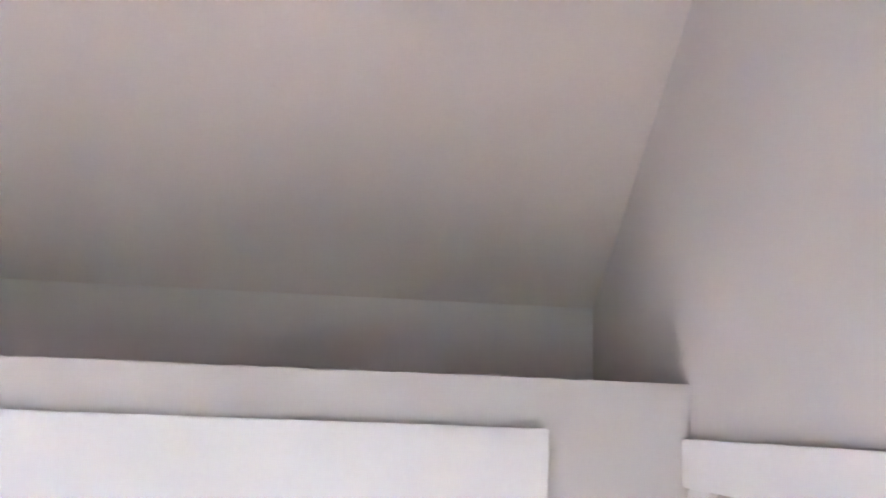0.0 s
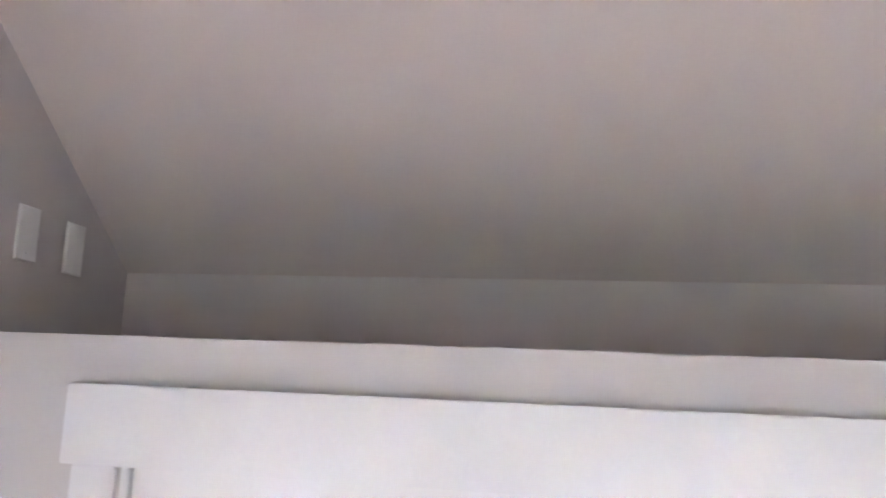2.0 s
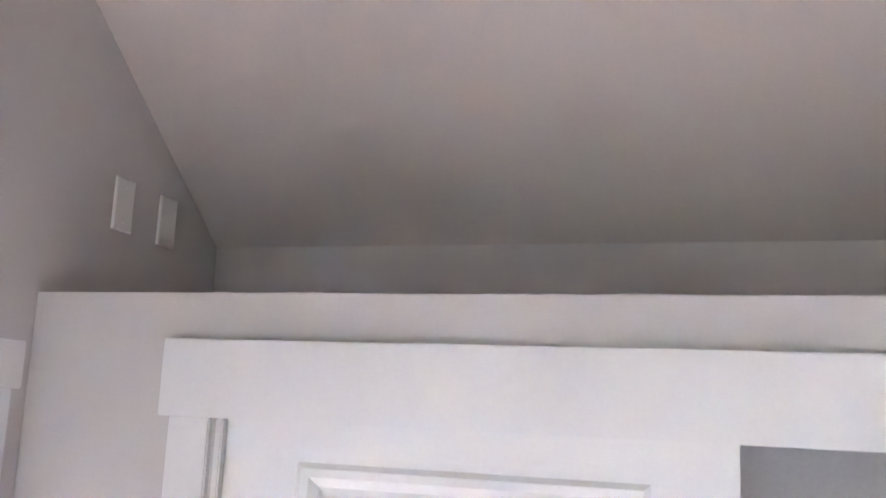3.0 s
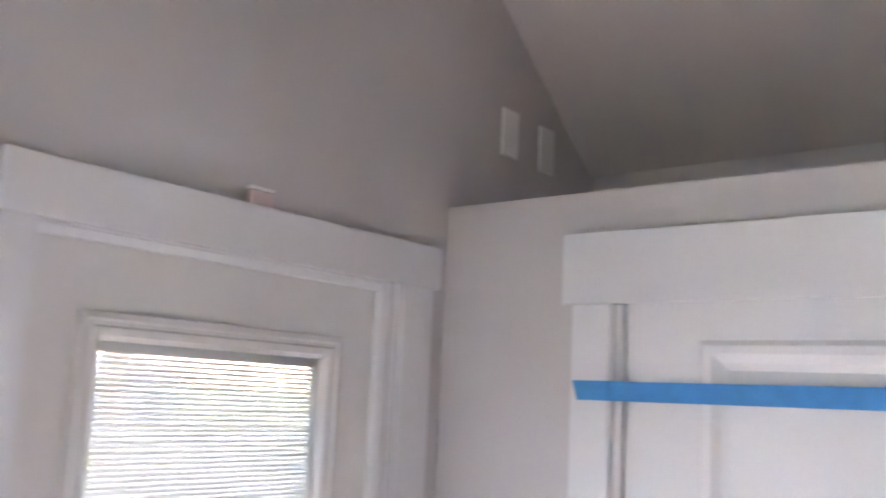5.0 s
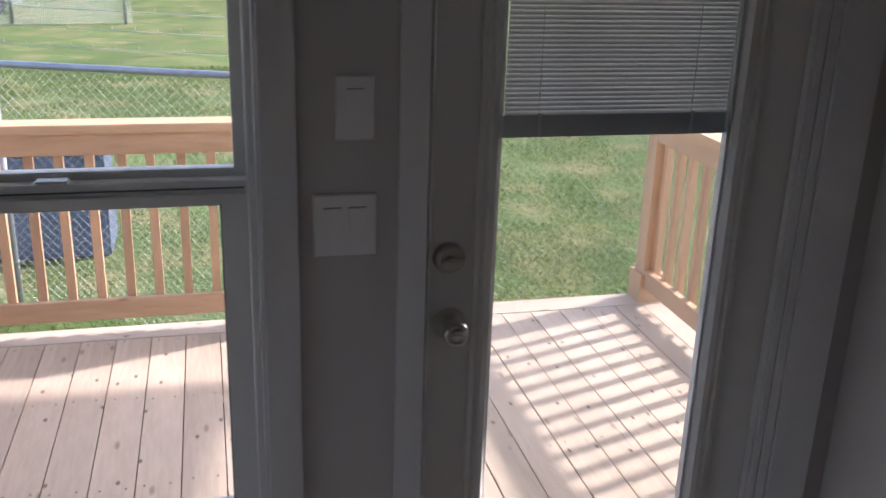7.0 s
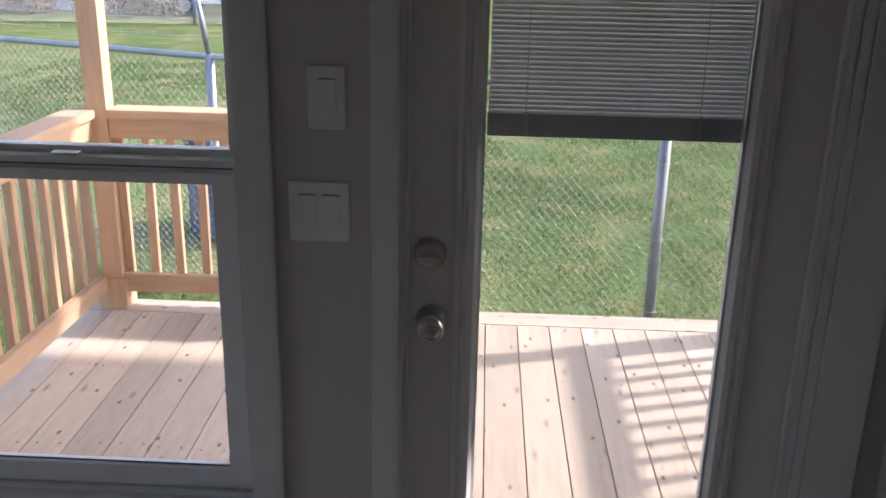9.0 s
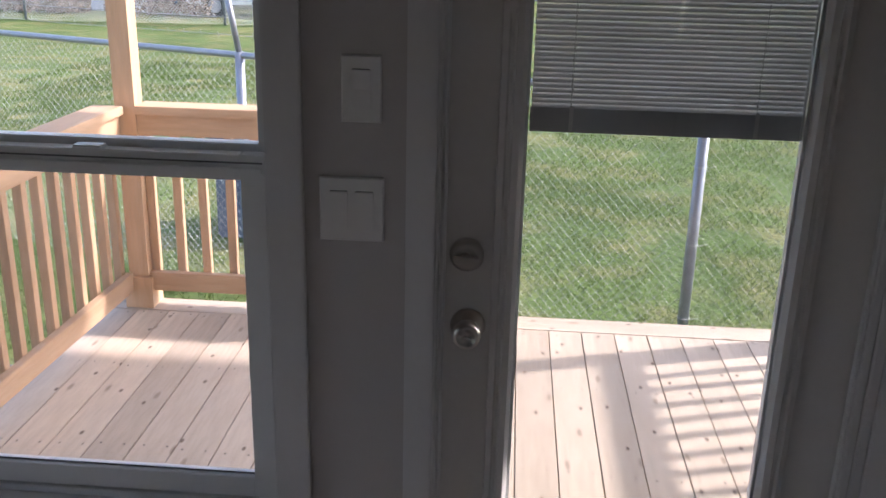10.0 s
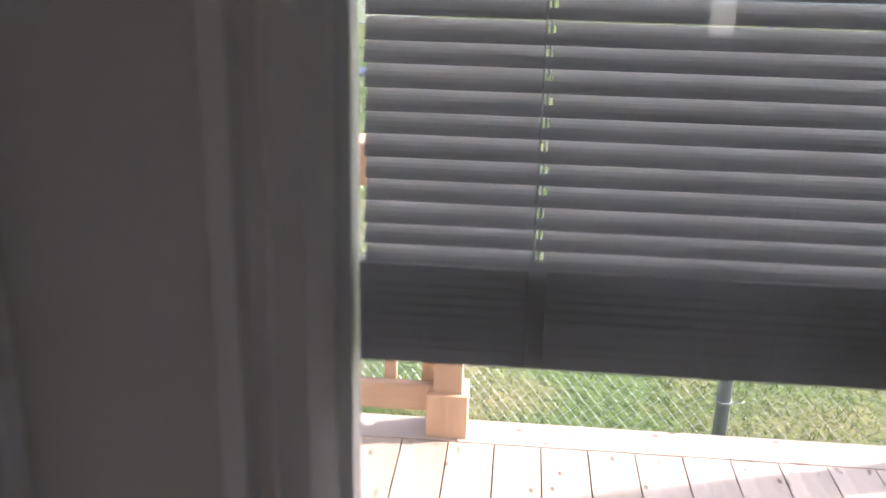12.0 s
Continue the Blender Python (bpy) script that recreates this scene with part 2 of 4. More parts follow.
def ceil_z(x):
    return ZB + SLOPE * (XB - x) if x > RIDGE else ZB + SLOPE * (XB - RIDGE) - SLOPE * (RIDGE - x)


WALLTOP = 4.65
structure("wall_north", [(X0, WX0, 0, T, -0.6, WALLTOP), (WX0, WX1, 0, T, -0.6, WZ0), (WX0, WX1, 0, T, WZ1, WALLTOP), (WX1, DX0, 0, T, -0.6, WALLTOP),
                         (DX0, DX1, 0, T, DZ1, WALLTOP), (DX0, DX1, 0, T, -0.6, -0.01), (DX1, XB + 0.12, 0, T, -0.6, WALLTOP)], WALL, "light grey painted wall with a window and an outside door", "wall")
structure("wall_east", [(XB, XB + 0.12, YR, 0, 0, 3.0)], WALL, "light grey painted wall behind the closet ledge", "wall")
structure("wall_south", [(X0, -1.05, YR - 0.12, YR, 0, WALLTOP), (-1.05, -0.12, YR - 0.12, YR, 1.974, WALLTOP), (-0.12, XB + 0.12, YR - 0.12, YR, 0, WALLTOP)], WALL, "light grey painted wall with a cased doorway", "wall")
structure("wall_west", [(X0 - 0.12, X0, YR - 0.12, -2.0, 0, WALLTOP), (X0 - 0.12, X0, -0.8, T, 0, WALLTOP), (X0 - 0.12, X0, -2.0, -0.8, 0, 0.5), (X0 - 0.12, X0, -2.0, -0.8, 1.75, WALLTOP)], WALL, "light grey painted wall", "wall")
structure("floor", [(X0 - 0.12, XB + 0.12, YR - 3.2, T - 0.01, -0.08, -0.001)], FLOOR, "pale wood-look vinyl plank floor", "floor")
bm = bmesh.new()
prism(bm, [(XB + 0.12, 0, ceil_z(XB + 0.12)), (RIDGE, 0, ceil_z(RIDGE)), (X0 - 0.12, 0, ceil_z(X0 - 0.12)), (X0 - 0.12, 0, ceil_z(X0 - 0.12) + 0.15), (RIDGE, 0, ceil_z(RIDGE) + 0.15), (XB + 0.12, 0, ceil_z(XB + 0.12) + 0.15)], (0, YR - 0.1, 0), (0, T - 0.02, 0))
tagged(part("ceiling", bm, CEIL), "off-white sloping vaulted ceiling", "ceiling", "", "structure")

# closet block with its ledge
OY0, OY1, OZ = -0.432, -2.102, 1.942
ZL = 2.154
structure("wall_closet", [(0, 0.1, OY0, -0.0005, 0, ZL), (0, 0.1, YR + 0.0005, OY1, 0, ZL), (0, 0.1, OY1, OY0, OZ, ZL), (0.1, XB - 0.0005, YR + 0.0005, -0.0005, ZL - 0.05, ZL)], WALL, "light grey painted closet front with a flat ledge on top", "wall", 0.0)
structure("wall_closet_lining", [(XB - 0.012, XB - 0.002, YR + 0.012, -0.012, 0, ZL - 0.052), (0.101, XB - 0.012, -0.012, -0.002, 0, ZL - 0.052), (0.101, XB - 0.012, YR + 0.002, YR + 0.012, 0, ZL - 0.052)], DARK, "grey lining of the closet inside", "wall")

# next room beyond the cased doorway
Y2 = YR - 3.1
structure("wall_next_room", [(-2.4, -2.28, Y2, YR - 0.12, 0, 2.5), (1.2, 1.32, Y2, YR - 0.12, 0, 2.5), (XB + 0.12, 1.32, YR - 0.12, YR, 0, 2.5),
                             (-2.4, 0.33, Y2 - 0.12, Y2, 0, 2.5), (0.70, 1.32, Y2 - 0.12, Y2, 0, 2.5), (0.33, 0.70, Y2 - 0.12, Y2, 0, 0.85), (0.33, 0.70, Y2 - 0.12, Y2, 1.9, 2.5)], WALL, "light grey painted walls of the next room", "wall")
structure("floor_next_room", [(XB + 0.12, 1.32, Y2 - 0.12, YR, -0.08, -0.001)], FLOOR, "pale wood-look vinyl plank floor of the next room", "floor")
structure("ceiling_next_room", [(-2.4, 1.32, Y2 - 0.12, YR - 0.12, 2.5, 2.6)], CEIL, "white flat ceiling of the next room", "ceiling")


def trim_piece(name, dims, label, bevel=0.0025):
    return tagged(boxpart(name, dims, TRIM, None, label, bevel), label, "trim", "", "structure")


# casings
trim_piece("trim_closet_header", (-0.019, -0.0005, -2.205, -0.3185, 1.923, 2.066), "wide white flat header board over the closet opening")
trim_piece("trim_closet_casing", (-0.0165, -0.0005, OY0 + 0.004, -0.342, 0, 1.9225), "white flat casing beside the closet door")
trim_piece("trim_closet_casing", (-0.0165, -0.0005, -2.182, OY1 - 0.004, 0, 1.9225), "white flat casing beside the closet opening")
trim_piece("trim_closet_jamb", (0.0005, 0.1, OY0 - 0.014, OY0 + 0.0035, 0, 1.9225), "white closet jamb board")
trim_piece("trim_closet_jamb", (0.0005, 0.1, OY1 - 0.0035, OY1 + 0.014, 0, 1.9225), "white closet jamb board")
trim_piece("trim_door_header", (-1.0305, -0.0335, -0.019, -0.0005, 1.960, 2.052), "white flat header board over the outside door")
trim_piece("trim_door_casing", (-1.022, -0.968, -0.0165, -0.0005, 0, 1.9595), "white flat casing beside the outside door")
trim_piece("trim_door_casing", (-0.156, -0.055, -0.0165, -0.0005, 0, 1.9595), "white flat casing beside the outside door")
trim_piece("trim_door_jamb", (-0.990, -0.973, 0.0005, T - 0.01, 0, 1.960), "white door jamb")
trim_piece("trim_door_jamb", (-0.1915, -0.1745, 0.0005, T - 0.01, 0, 1.960), "white door jamb")
trim_piece("trim_door_stop", (-0.1760, -0.1565, -0.010, -0.0005, 0, 1.9595), "white strip beside the door jamb")
trim_piece("trim_window_header", (-2.294, -1.1745, -0.019, -0.0005, 1.983, 2.078), "white flat header board over the window")
trim_piece("trim_window_casing", (-1.269, -1.205, -0.0165, -0.0005, 0.495, 1.9825), "white flat casing beside the window")
trim_piece("trim_window_casing", (-2.266, -2.202, -0.0165, -0.0005, 0.495, 1.9825), "white flat casing beside the window")
trim_piece("trim_window_stool", (-2.294, -1.1745, -0.05, -0.0005, 0.470, 0.4945), "white window stool board")
trim_piece("trim_window_apron", (-2.266, -1.205, -0.0165, -0.0005, 0.390, 0.4695), "white apron board under the window")
trim_piece("trim_doorway_header", (-1.16, -0.003, YR + 0.0005, YR + 0.019, 1.972, 2.057), "white flat header board over the doorway")
trim_piece("trim_doorway_casing", (-0.117, -0.022, YR + 0.0005, YR + 0.0165, 0, 1.9715), "white flat casing beside the doorway")
trim_piece("trim_doorway_casing", (-1.14, -1.055, YR + 0.0005, YR + 0.0165, 0, 1.9715), "white flat casing beside the doorway")
trim_piece("baseboard", (X0, -1.0225, -0.012, -0.0005, 0, 0.09), "white baseboard")
trim_piece("baseboard", (X0, -1.1405, YR + 0.0005, YR + 0.012, 0, 0.09), "white baseboard")


# ---- closet door with tape ----
def panel_frame(bm, x, y0, y1, z0, z1, w, depth):
    """A raised moulding round a sunk panel, on a face towards -x."""
    ring = lambda i, xx: [(xx, y0 - i, z0 + i), (xx, y1 + i, z0 + i), (xx, y1 + i, z1 - i), (xx, y0 - i, z1 - i)]
    rows = [ring(0, x), ring(w * 0.18, x - 0.006), ring(w * 0.45, x - 0.005), ring(w * 0.75, x + depth * 0.6), ring(w, x + depth)]
    vs = [[bm.verts.new(p) for p in r] for r in rows]
    for a, b in zip(vs, vs[1:]):
        for i in range(4):
            bm.faces.new((a[i], a[(i + 1) % 4], b[(i + 1) % 4], b[i]))
    bm.faces.new(vs[-1])


door = thing("closet_door", "white panelled closet door held shut with blue tape", "door", (0.02, -0.9, 0.01))
bm = bmesh.new()
DY0, DY1 = -0.449, -1.346
PY0, PY1 = -0.596, -1.212
panels = ((1.02, 1.854), (0.22, 0.86))
stiles = [(DY0, PY0, 0.01, 1.937), (PY1, DY1, 0.01, 1.937), (PY0, PY1, 1.854, 1.937), (PY0, PY1, 0.86, 1.02), (PY0, PY1, 0.01, 0.22)]
for a, b, c, d in stiles:
    box(bm, 0.014, 0.049, b, a, c, d)
box(bm, 0.028, 0.047, PY1, PY0, 0.22, 1.854)
def under(ob, root):
    """Hang ob under root, leaving it where it is."""
    ob.parent = root
    ob.matrix_parent_inverse = Matrix.Translation(root.location).inverted()
    return ob
under(part("door_leaf", bm, DOORW), door)
for c, d in panels:
    bm = bmesh.new()
    panel_frame(bm, 0.0145, PY0, PY1, c, d, 0.055, 0.010)
    under(part("panel", bm, DOORW), door)


def tape_strip(z, y0, y1, tilt):
    t = thing("tape_strip", "blue masking tape strip stuck across door and casing", "tape", (0, y0, z), "tape on the closet door")
    bm = bmesh.new()
    n = 24
    prev = None
    for i in range(n + 1):
        y = y0 + (y1 - y0) * i / n
        k = (y0 - y)
        x = -0.0178 if y > OY0 + 0.003 else (0.0128 if y < DY0 - 0.03 else -0.0178 + 0.0306 * min(1, (OY0 + 0.003 - y) / 0.05))
        x = min(x, 0.0070) if y < -0.545 else x
        zz = z - k * tilt
        rag = 0.004 * math.sin(i * 2.1) if i in (0, n) else 0
        row = [bm.verts.new((x + dx, y + (0.006 * s + rag if i in (0, n) else 0), zz + s * 0.019)) for s in (-1, 1) for dx in (0, -0.0006)]
        if prev:
            bm.faces.new((prev[1], prev[3], row[3], row[1]))
            bm.faces.new((prev[0], row[0], row[2], prev[2]))
            bm.faces.new((prev[0], prev[1], row[1], row[0]))
            bm.faces.new((prev[2], row[2], row[3], prev[3]))
        prev = row
    under(part("tape", bm, TAPE), t)


tape_strip(1.754, -0.353, -0.948, -0.006)
tape_strip(1.20, -0.352, -0.90, 0.05)


# ---- plates ----
def plate(x, z, w, h, gangs, name="wall_plate", label="white blank wall plate on grey wall"):
    p = thing(name, label, "switch" if gangs else "wall plate", (x, -0.0005, z), "wall plates")
    bm = bmesh.new()
    ring = lambda i, y: [(-w / 2 + i, y, -h / 2 + i), (w / 2 - i, y, -h / 2 + i), (w / 2 - i, y, h / 2 - i), (-w / 2 + i, y, h / 2 - i)]
    vs = [[bm.verts.new(q) for q in ring(i, y)] for i, y in ((0, 0), (0, -0.003), (0.003, -0.006))]
    for a, b in zip(vs, vs[1:]):
        for i in range(4):
            bm.faces.new((a[i], a[(i + 1) % 4], b[(i + 1) % 4], b[i]))
    bm.faces.new(vs[-1])
    part("cover", bm, PLATE, p)
    for g in range(gangs):
        gx = (g - (gangs - 1) / 2) * 0.046
        bm = bmesh.new()
        prism(bm, [(gx - 0.0165, -0.0062, -0.033), (gx - 0.0165, -0.0085, -0.033), (gx - 0.0165, -0.0072, 0.0), (gx - 0.0165, -0.0098, 0.033), (gx - 0.0165, -0.0062, 0.033)], (0, 0, 0), (0.033, 0, 0))
        part("rocker", bm, PLATE, p)
        boxpart("slot", (gx - 0.0155, gx + 0.0155, -0.0067, -0.006, 0.0335, 0.0348), SLOT, p)
    if not gangs:
        for s in (-1, 1):
            bm = bmesh.new()
            lathe(bm, [(0.003, 0), (0.0026, 0.0012)], pose(0, -0.006, s * 0.0415, 90), 10)
            part("screw", bm, PLATE, p)
    return p


plate(0.234, 2.387, 0.07, 0.122, 0, "blank_plate")
plate(0.4055, 2.383, 0.07, 0.122, 0, "blank_plate")
plate(-1.101, 1.401, 0.070, 0.116, 1, "light_switch", "white single rocker switch plate on grey wall")
plate(-1.1195, 1.186, 0.116, 0.118, 2, "light_switch", "white double rocker switch plate on grey wall")
chime = thing("door_sensor", "small pinkish plastic sensor standing on the door header", "sensor", (-0.555, -0.0005, 2.0525))
boxpart("case", (-0.027, 0.027, -0.015, 0, 0, 0.026), PINKISH, chime, "", 0.002)
boxpart("cap", (-0.027, 0.027, -0.013, 0, 0.0275, 0.034), PLATE, chime, "white cap strip", 0.001)
for gx in (-0.014, 0.014):
    boxpart("slot", (gx - 0.010, gx + 0.010, -0.0125, -0.001, 0.0262, 0.0273), SLOT, chime)

# ---- outside door ----
SX0, SX1, SY0, SY1, SZ0, SZ1 = -0.971, -0.193, 0.030, 0.074, 0.012, 1.955
GX0, GX1, GZ0, GZ1 = -0.820, -0.335, 0.27, 1.791
door = tagged(new("door_1"), "grey-white outside door with a tall glass and a half-lowered blind", "door", "", "structure")
bm = bmesh.new()
for b in ((SX0, GX0 - 0.02, SZ0, SZ1), (GX1 + 0.02, SX1, SZ0, SZ1), (GX0 - 0.02, GX1 + 0.02, SZ0, GZ0 - 0.02), (GX0 - 0.02, GX1 + 0.02, GZ1 + 0.02, SZ1)):
    box(bm, b[0], b[1], SY0, SY1, b[2], b[3])
part("door_leaf", bm, STEELD, door)


def lite_frame(y, out):
    """Moulded rim round the door glass, two ridges."""
    bm = bmesh.new()
    ring = lambda i, yy: [(GX0 - i, yy, GZ0 - i), (GX1 + i, yy, GZ0 - i), (GX1 + i, yy, GZ1 + i), (GX0 - i, yy, GZ1 + i)]
    rows = [ring(0.046, y), ring(0.044, y - out * 0.009), ring(0.034, y - out * 0.011), ring(0.030, y - out * 0.006), ring(0.024, y - out * 0.006), ring(0.020, y - out * 0.011), ring(0.008, y - out * 0.008), ring(0.0, y + out * 0.004), ring(0.0, y + out * 0.018)]
    vs = [[bm.verts.new(p) for p in r] for r in rows]
    for a, b in zip(vs, vs[1:]):
        for i in range(4):
            bm.faces.new((a[i], a[(i + 1) % 4], b[(i + 1) % 4], b[i]))
    return bm


part("glass_frame", lite_frame(SY0, 1), STEELD, door)
part("glass_frame", lite_frame(SY1, -1), STEELD, door)
for y in (0.0400, 0.0630):
    pane = boxpart("pane", (GX0 - 0.004, GX1 + 0.004, y, y + 0.003, GZ0 - 0.004, GZ1 + 0.004), GLASS2, door, "clear glass pane")
    pane.visible_shadow = False
boxpart("spacer", (GX0 - 0.001, GX0 + 0.006, 0.0435, 0.0625, GZ0, GZ1), VINYL, door)
boxpart("spacer", (GX1 - 0.006, GX1 + 0.001, 0.0435, 0.0625, GZ0, GZ1), VINYL, door)
bm = bmesh.new()
box(bm, -0.9722, -0.9515, 0.020, 0.0285, 0.01, 1.941)
for xc, rr in ((-0.9675, 0.0046), (-0.9563, 0.0040)):
    prism(bm, [(xc + rr * math.cos(q), 0.0205 - 1.5 * rr * math.sin(q), 0) for q in (0, 0.5, 1.05, 1.57, 2.09, 2.64, math.pi)], (0, 0, 0.011), (0, 0, 1.940))
part("weatherstrip", bm, PLATE, door, "white two-lipped weatherstrip")
boxpart("weatherstrip", (-0.1970, -0.1917, 0.010, 0.0285, 0.01, 1.941), VINYL, door, "", 0.0015)
boxpart("weatherstrip", (-0.971, -0.193, 0.010, 0.0285, 1.9415, 1.9560), VINYL, door, "", 0.0015)
boxpart("threshold", (-0.989, -0.176, -0.005, T, -0.009, 0.011), GALV, door, "metal threshold")
boxpart("head_jamb", (-0.972, -0.192, 0.001, T - 0.01, 1.9565, 1.9605), TRIM, door)

# hardware
lock = under(new("deadbolt"), door)
bm = bmesh.new()
lathe(bm, [(0.0315, 0), (0.0315, 0.006), (0.027, 0.014), (0.02, 0.017)], pose(-0.913, SY0 - 0.0005, 1.10, 90))
part("rose", bm, NICKEL, lock, "satin nickel deadbolt rose")
bm = bmesh.new()
lathe(bm, [(0.009, 0), (0.009, 0.012)], pose(-0.913, SY0 - 0.017, 1.10, 90), 16)
box(bm, -0.913 - 0.022, -0.913 + 0.022, SY0 - 0.040, SY0 - 0.028, 1.095, 1.105)
part("thumb_turn", bm, NICKEL, lock, "satin nickel thumb turn")
knob = under(new("door_knob"), door)
bm = bmesh.new()
lathe(bm, [(0.033, 0), (0.033, 0.004), (0.029, 0.010), (0.016, 0.014), (0.0125, 0.022)], pose(-0.907, SY0 - 0.0005, 0.96, 90))
part("rose", bm, NICKEL, knob)
bm = bmesh.new()
lathe(bm, [(0.0125, 0.02), (0.017, 0.026), (0.0245, 0.034), (0.027, 0.044), (0.0265, 0.052), (0.023, 0.060), (0.017, 0.0635), (0.0165, 0.0615), (0.004, 0.061)], pose(-0.907, SY0 - 0.0005, 0.96, 90), 32)
part("knob", bm, NICKEL, knob, "round satin nickel knob")
boxpart("turn_button", (-0.916, -0.898, SY0 - 0.066, SY0 - 0.061, 0.9575, 0.9625), NICKEL, knob, "", 0.001)

# blind between the panes
blind = under(new("blind"), door)
SLATTOP, SLATBOT, PITCH = 1.7762, 1.3725, 0.0089
bm = bmesh.new()
tilt = radians(37)
cross = []
for k in range(7):
    u = -1 + 2 * k / 6
    cross.append((u * 0.0063, 0.0021 * (1 - u * u)))
def slat_ring(pts):
    """Closed outline of a thin curved strip across the slat."""
    face = [(c * math.cos(tilt) - d * math.sin(tilt), c * math.sin(tilt) + d * math.cos(tilt)) for c, d in pts]
    return face + [(c * math.cos(tilt) - (d - 0.0004) * math.sin(tilt), c * math.sin(tilt) + (d - 0.0004) * math.cos(tilt)) for c, d in reversed(pts)]


HOLES = (-0.740, -0.422)     # cord holes punched through every slat
edges = [GX0 + 0.0105] + [h + q for h in HOLES for q in (-0.0015, 0.0015)] + [GX1 - 0.009]
for i, (xa, xb) in enumerate(zip(edges, edges[1:])):
    for pts in ((cross,) if i % 2 == 0 else (cross[:3], cross[4:])):
        prism(bm, [(xa, yy, zc) for yy, zc in slat_ring(pts)], (0, 0, 0), (xb - xa, 0, 0))
slat_me = mesh_of(bm, "slat", SLAT)
z = SLATTOP
k = 0
while z > SLATBOT:
    s = new("slat", slat_me)
    s.parent = blind
    s.matrix_basis = pose(0.0004 * math.sin(k * 1.7), 0.0530, z, 0.0, 0.015 * math.sin(k * 2.3), 0)
    z -= PITCH
    k += 1
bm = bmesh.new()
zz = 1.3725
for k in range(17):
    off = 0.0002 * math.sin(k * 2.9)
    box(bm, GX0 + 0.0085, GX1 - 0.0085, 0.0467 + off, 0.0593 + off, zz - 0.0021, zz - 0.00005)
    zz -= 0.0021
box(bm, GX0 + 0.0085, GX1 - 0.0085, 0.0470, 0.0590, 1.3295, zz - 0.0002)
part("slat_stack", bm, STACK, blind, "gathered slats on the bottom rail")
boxpart("head_rail", (GX0 + 0.007, GX1 - 0.007, 0.0450, 0.0615, 1.7840, GZ1 - 0.0005), SLAT, blind)
boxpart("valance", (GX0 + 0.007, GX1 - 0.007, 0.0442, 0.0449, 1.7750, GZ1 - 0.0006), SLAT, blind)
for x in HOLES:
    bm = bmesh.new()
    z = 1.783
    while z > 1.377:
        tube(bm, (x - 0.0021, 0.0464, z), (x - 0.0021, 0.0464, z - PITCH), 0.0004, 6)
        tube(bm, (x, 0.0532, z), (x, 0.0532, z - PITCH), 0.0006, 8)
        z -= PITCH
    box(bm, x - 0.0035, x + 0.0035, 0.0445, 0.0455, 1.331, 1.377)
    part("ladder_cord", bm, CORD, blind, "white ladder cord")
boxpart("side_track", (GX1 - 0.0125, GX1 - 0.0085, 0.0437, 0.0452, 1.332, 1.784), CORD, blind, "white side track")

# ---- window ----
win = tagged(new("window_1"), "white vinyl single-hung window", "window", "", "structure")


def frame_ring(name, x0, x1, z0, z1, y0, y1, w, parent, wb=None, bevel=0.002):
    wb = wb or w
    fr = under(new(name), parent)
    for nm, d in (("stile", (x0, x0 + w, y0, y1, z0, z1)), ("stile", (x1 - w, x1, y0, y1, z0, z1)), ("rail", (x0 + w, x1 - w, y0, y1, z0, z0 + wb)), ("rail", (x0 + w, x1 - w, y0, y1, z1 - w, z1))):
        boxpart(nm, d, VINYL, fr, "", bevel)
    return fr


frame_ring("window_frame", WX0 + 0.0005, WX1 - 0.0005, WZ0 + 0.0005, WZ1 - 0.0005, 0.045, 0.145, 0.022, win)
for nm, d in (("reveal", (WX1 - 0.010, WX1 - 0.0006, 0.0005, 0.0445, WZ0 + 0.01, WZ1 - 0.01)), ("reveal", (WX0 + 0.0006, WX0 + 0.010, 0.0005, 0.0445, WZ0 + 0.01, WZ1 - 0.01)), ("reveal", (WX0 + 0.0006, WX1 - 0.0006, 0.0005, 0.0445, WZ1 - 0.0098, WZ1 - 0.0006)), ("reveal", (WX0 + 0.0006, WX1 - 0.0006, 0.0005, 0.0445, WZ0 + 0.0006, WZ0 + 0.0098))):
    boxpart(nm, d, TRIM, win, "", 0.001)
lower = frame_ring("lower_sash", WX0 + 0.024, WX1 - 0.024, WZ0 + 0.0235, 1.262, 0.055, 0.088, 0.048, win)
upper = frame_ring("upper_sash", WX0 + 0.024, WX1 - 0.024, 1.231, WZ1 - 0.0235, 0.092, 0.125, 0.022, win, 0.044)
boxpart("meeting_rail_lip", (WX0 + 0.03, WX1 - 0.03, 0.046, 0.0548, 1.228, 1.240), VINYL, lower, "", 0.002)
boxpart("rail_seam", (WX0 + 0.03, WX1 - 0.03, 0.0535, 0.0549, 1.246, 1.249), SEAL, lower)
lk = boxpart("sash_lock", (-1.650, -1.590, 0.042, 0.075, 1.2625, 1.271), VINYL, lower, "white sash lock", 0.004)
pane = boxpart("pane", (WX0 + 0.069, WX1 - 0.069, 0.068, 0.072, WZ0 + 0.069, 1.217), GLASS, lower, "clear glass pane")
pane.visible_shadow = False
pane = boxpart("pane", (WX0 + 0.044, WX1 - 0.044, 0.106, 0.110, 1.272, WZ1 - 0.0445), GLASS, upper, "clear glass pane")
pane.visible_shadow = False
boxpart("gasket", (WX1 - 0.0745, WX1 - 0.0685, 0.066, 0.0675, WZ0 + 0.073, 1.214), SEAL, lower)
boxpart("gasket", (WX0 + 0.073, WX1 - 0.0745, 0.066, 0.0675, WZ0 + 0.0716, WZ0 + 0.0755), SEAL, lower)

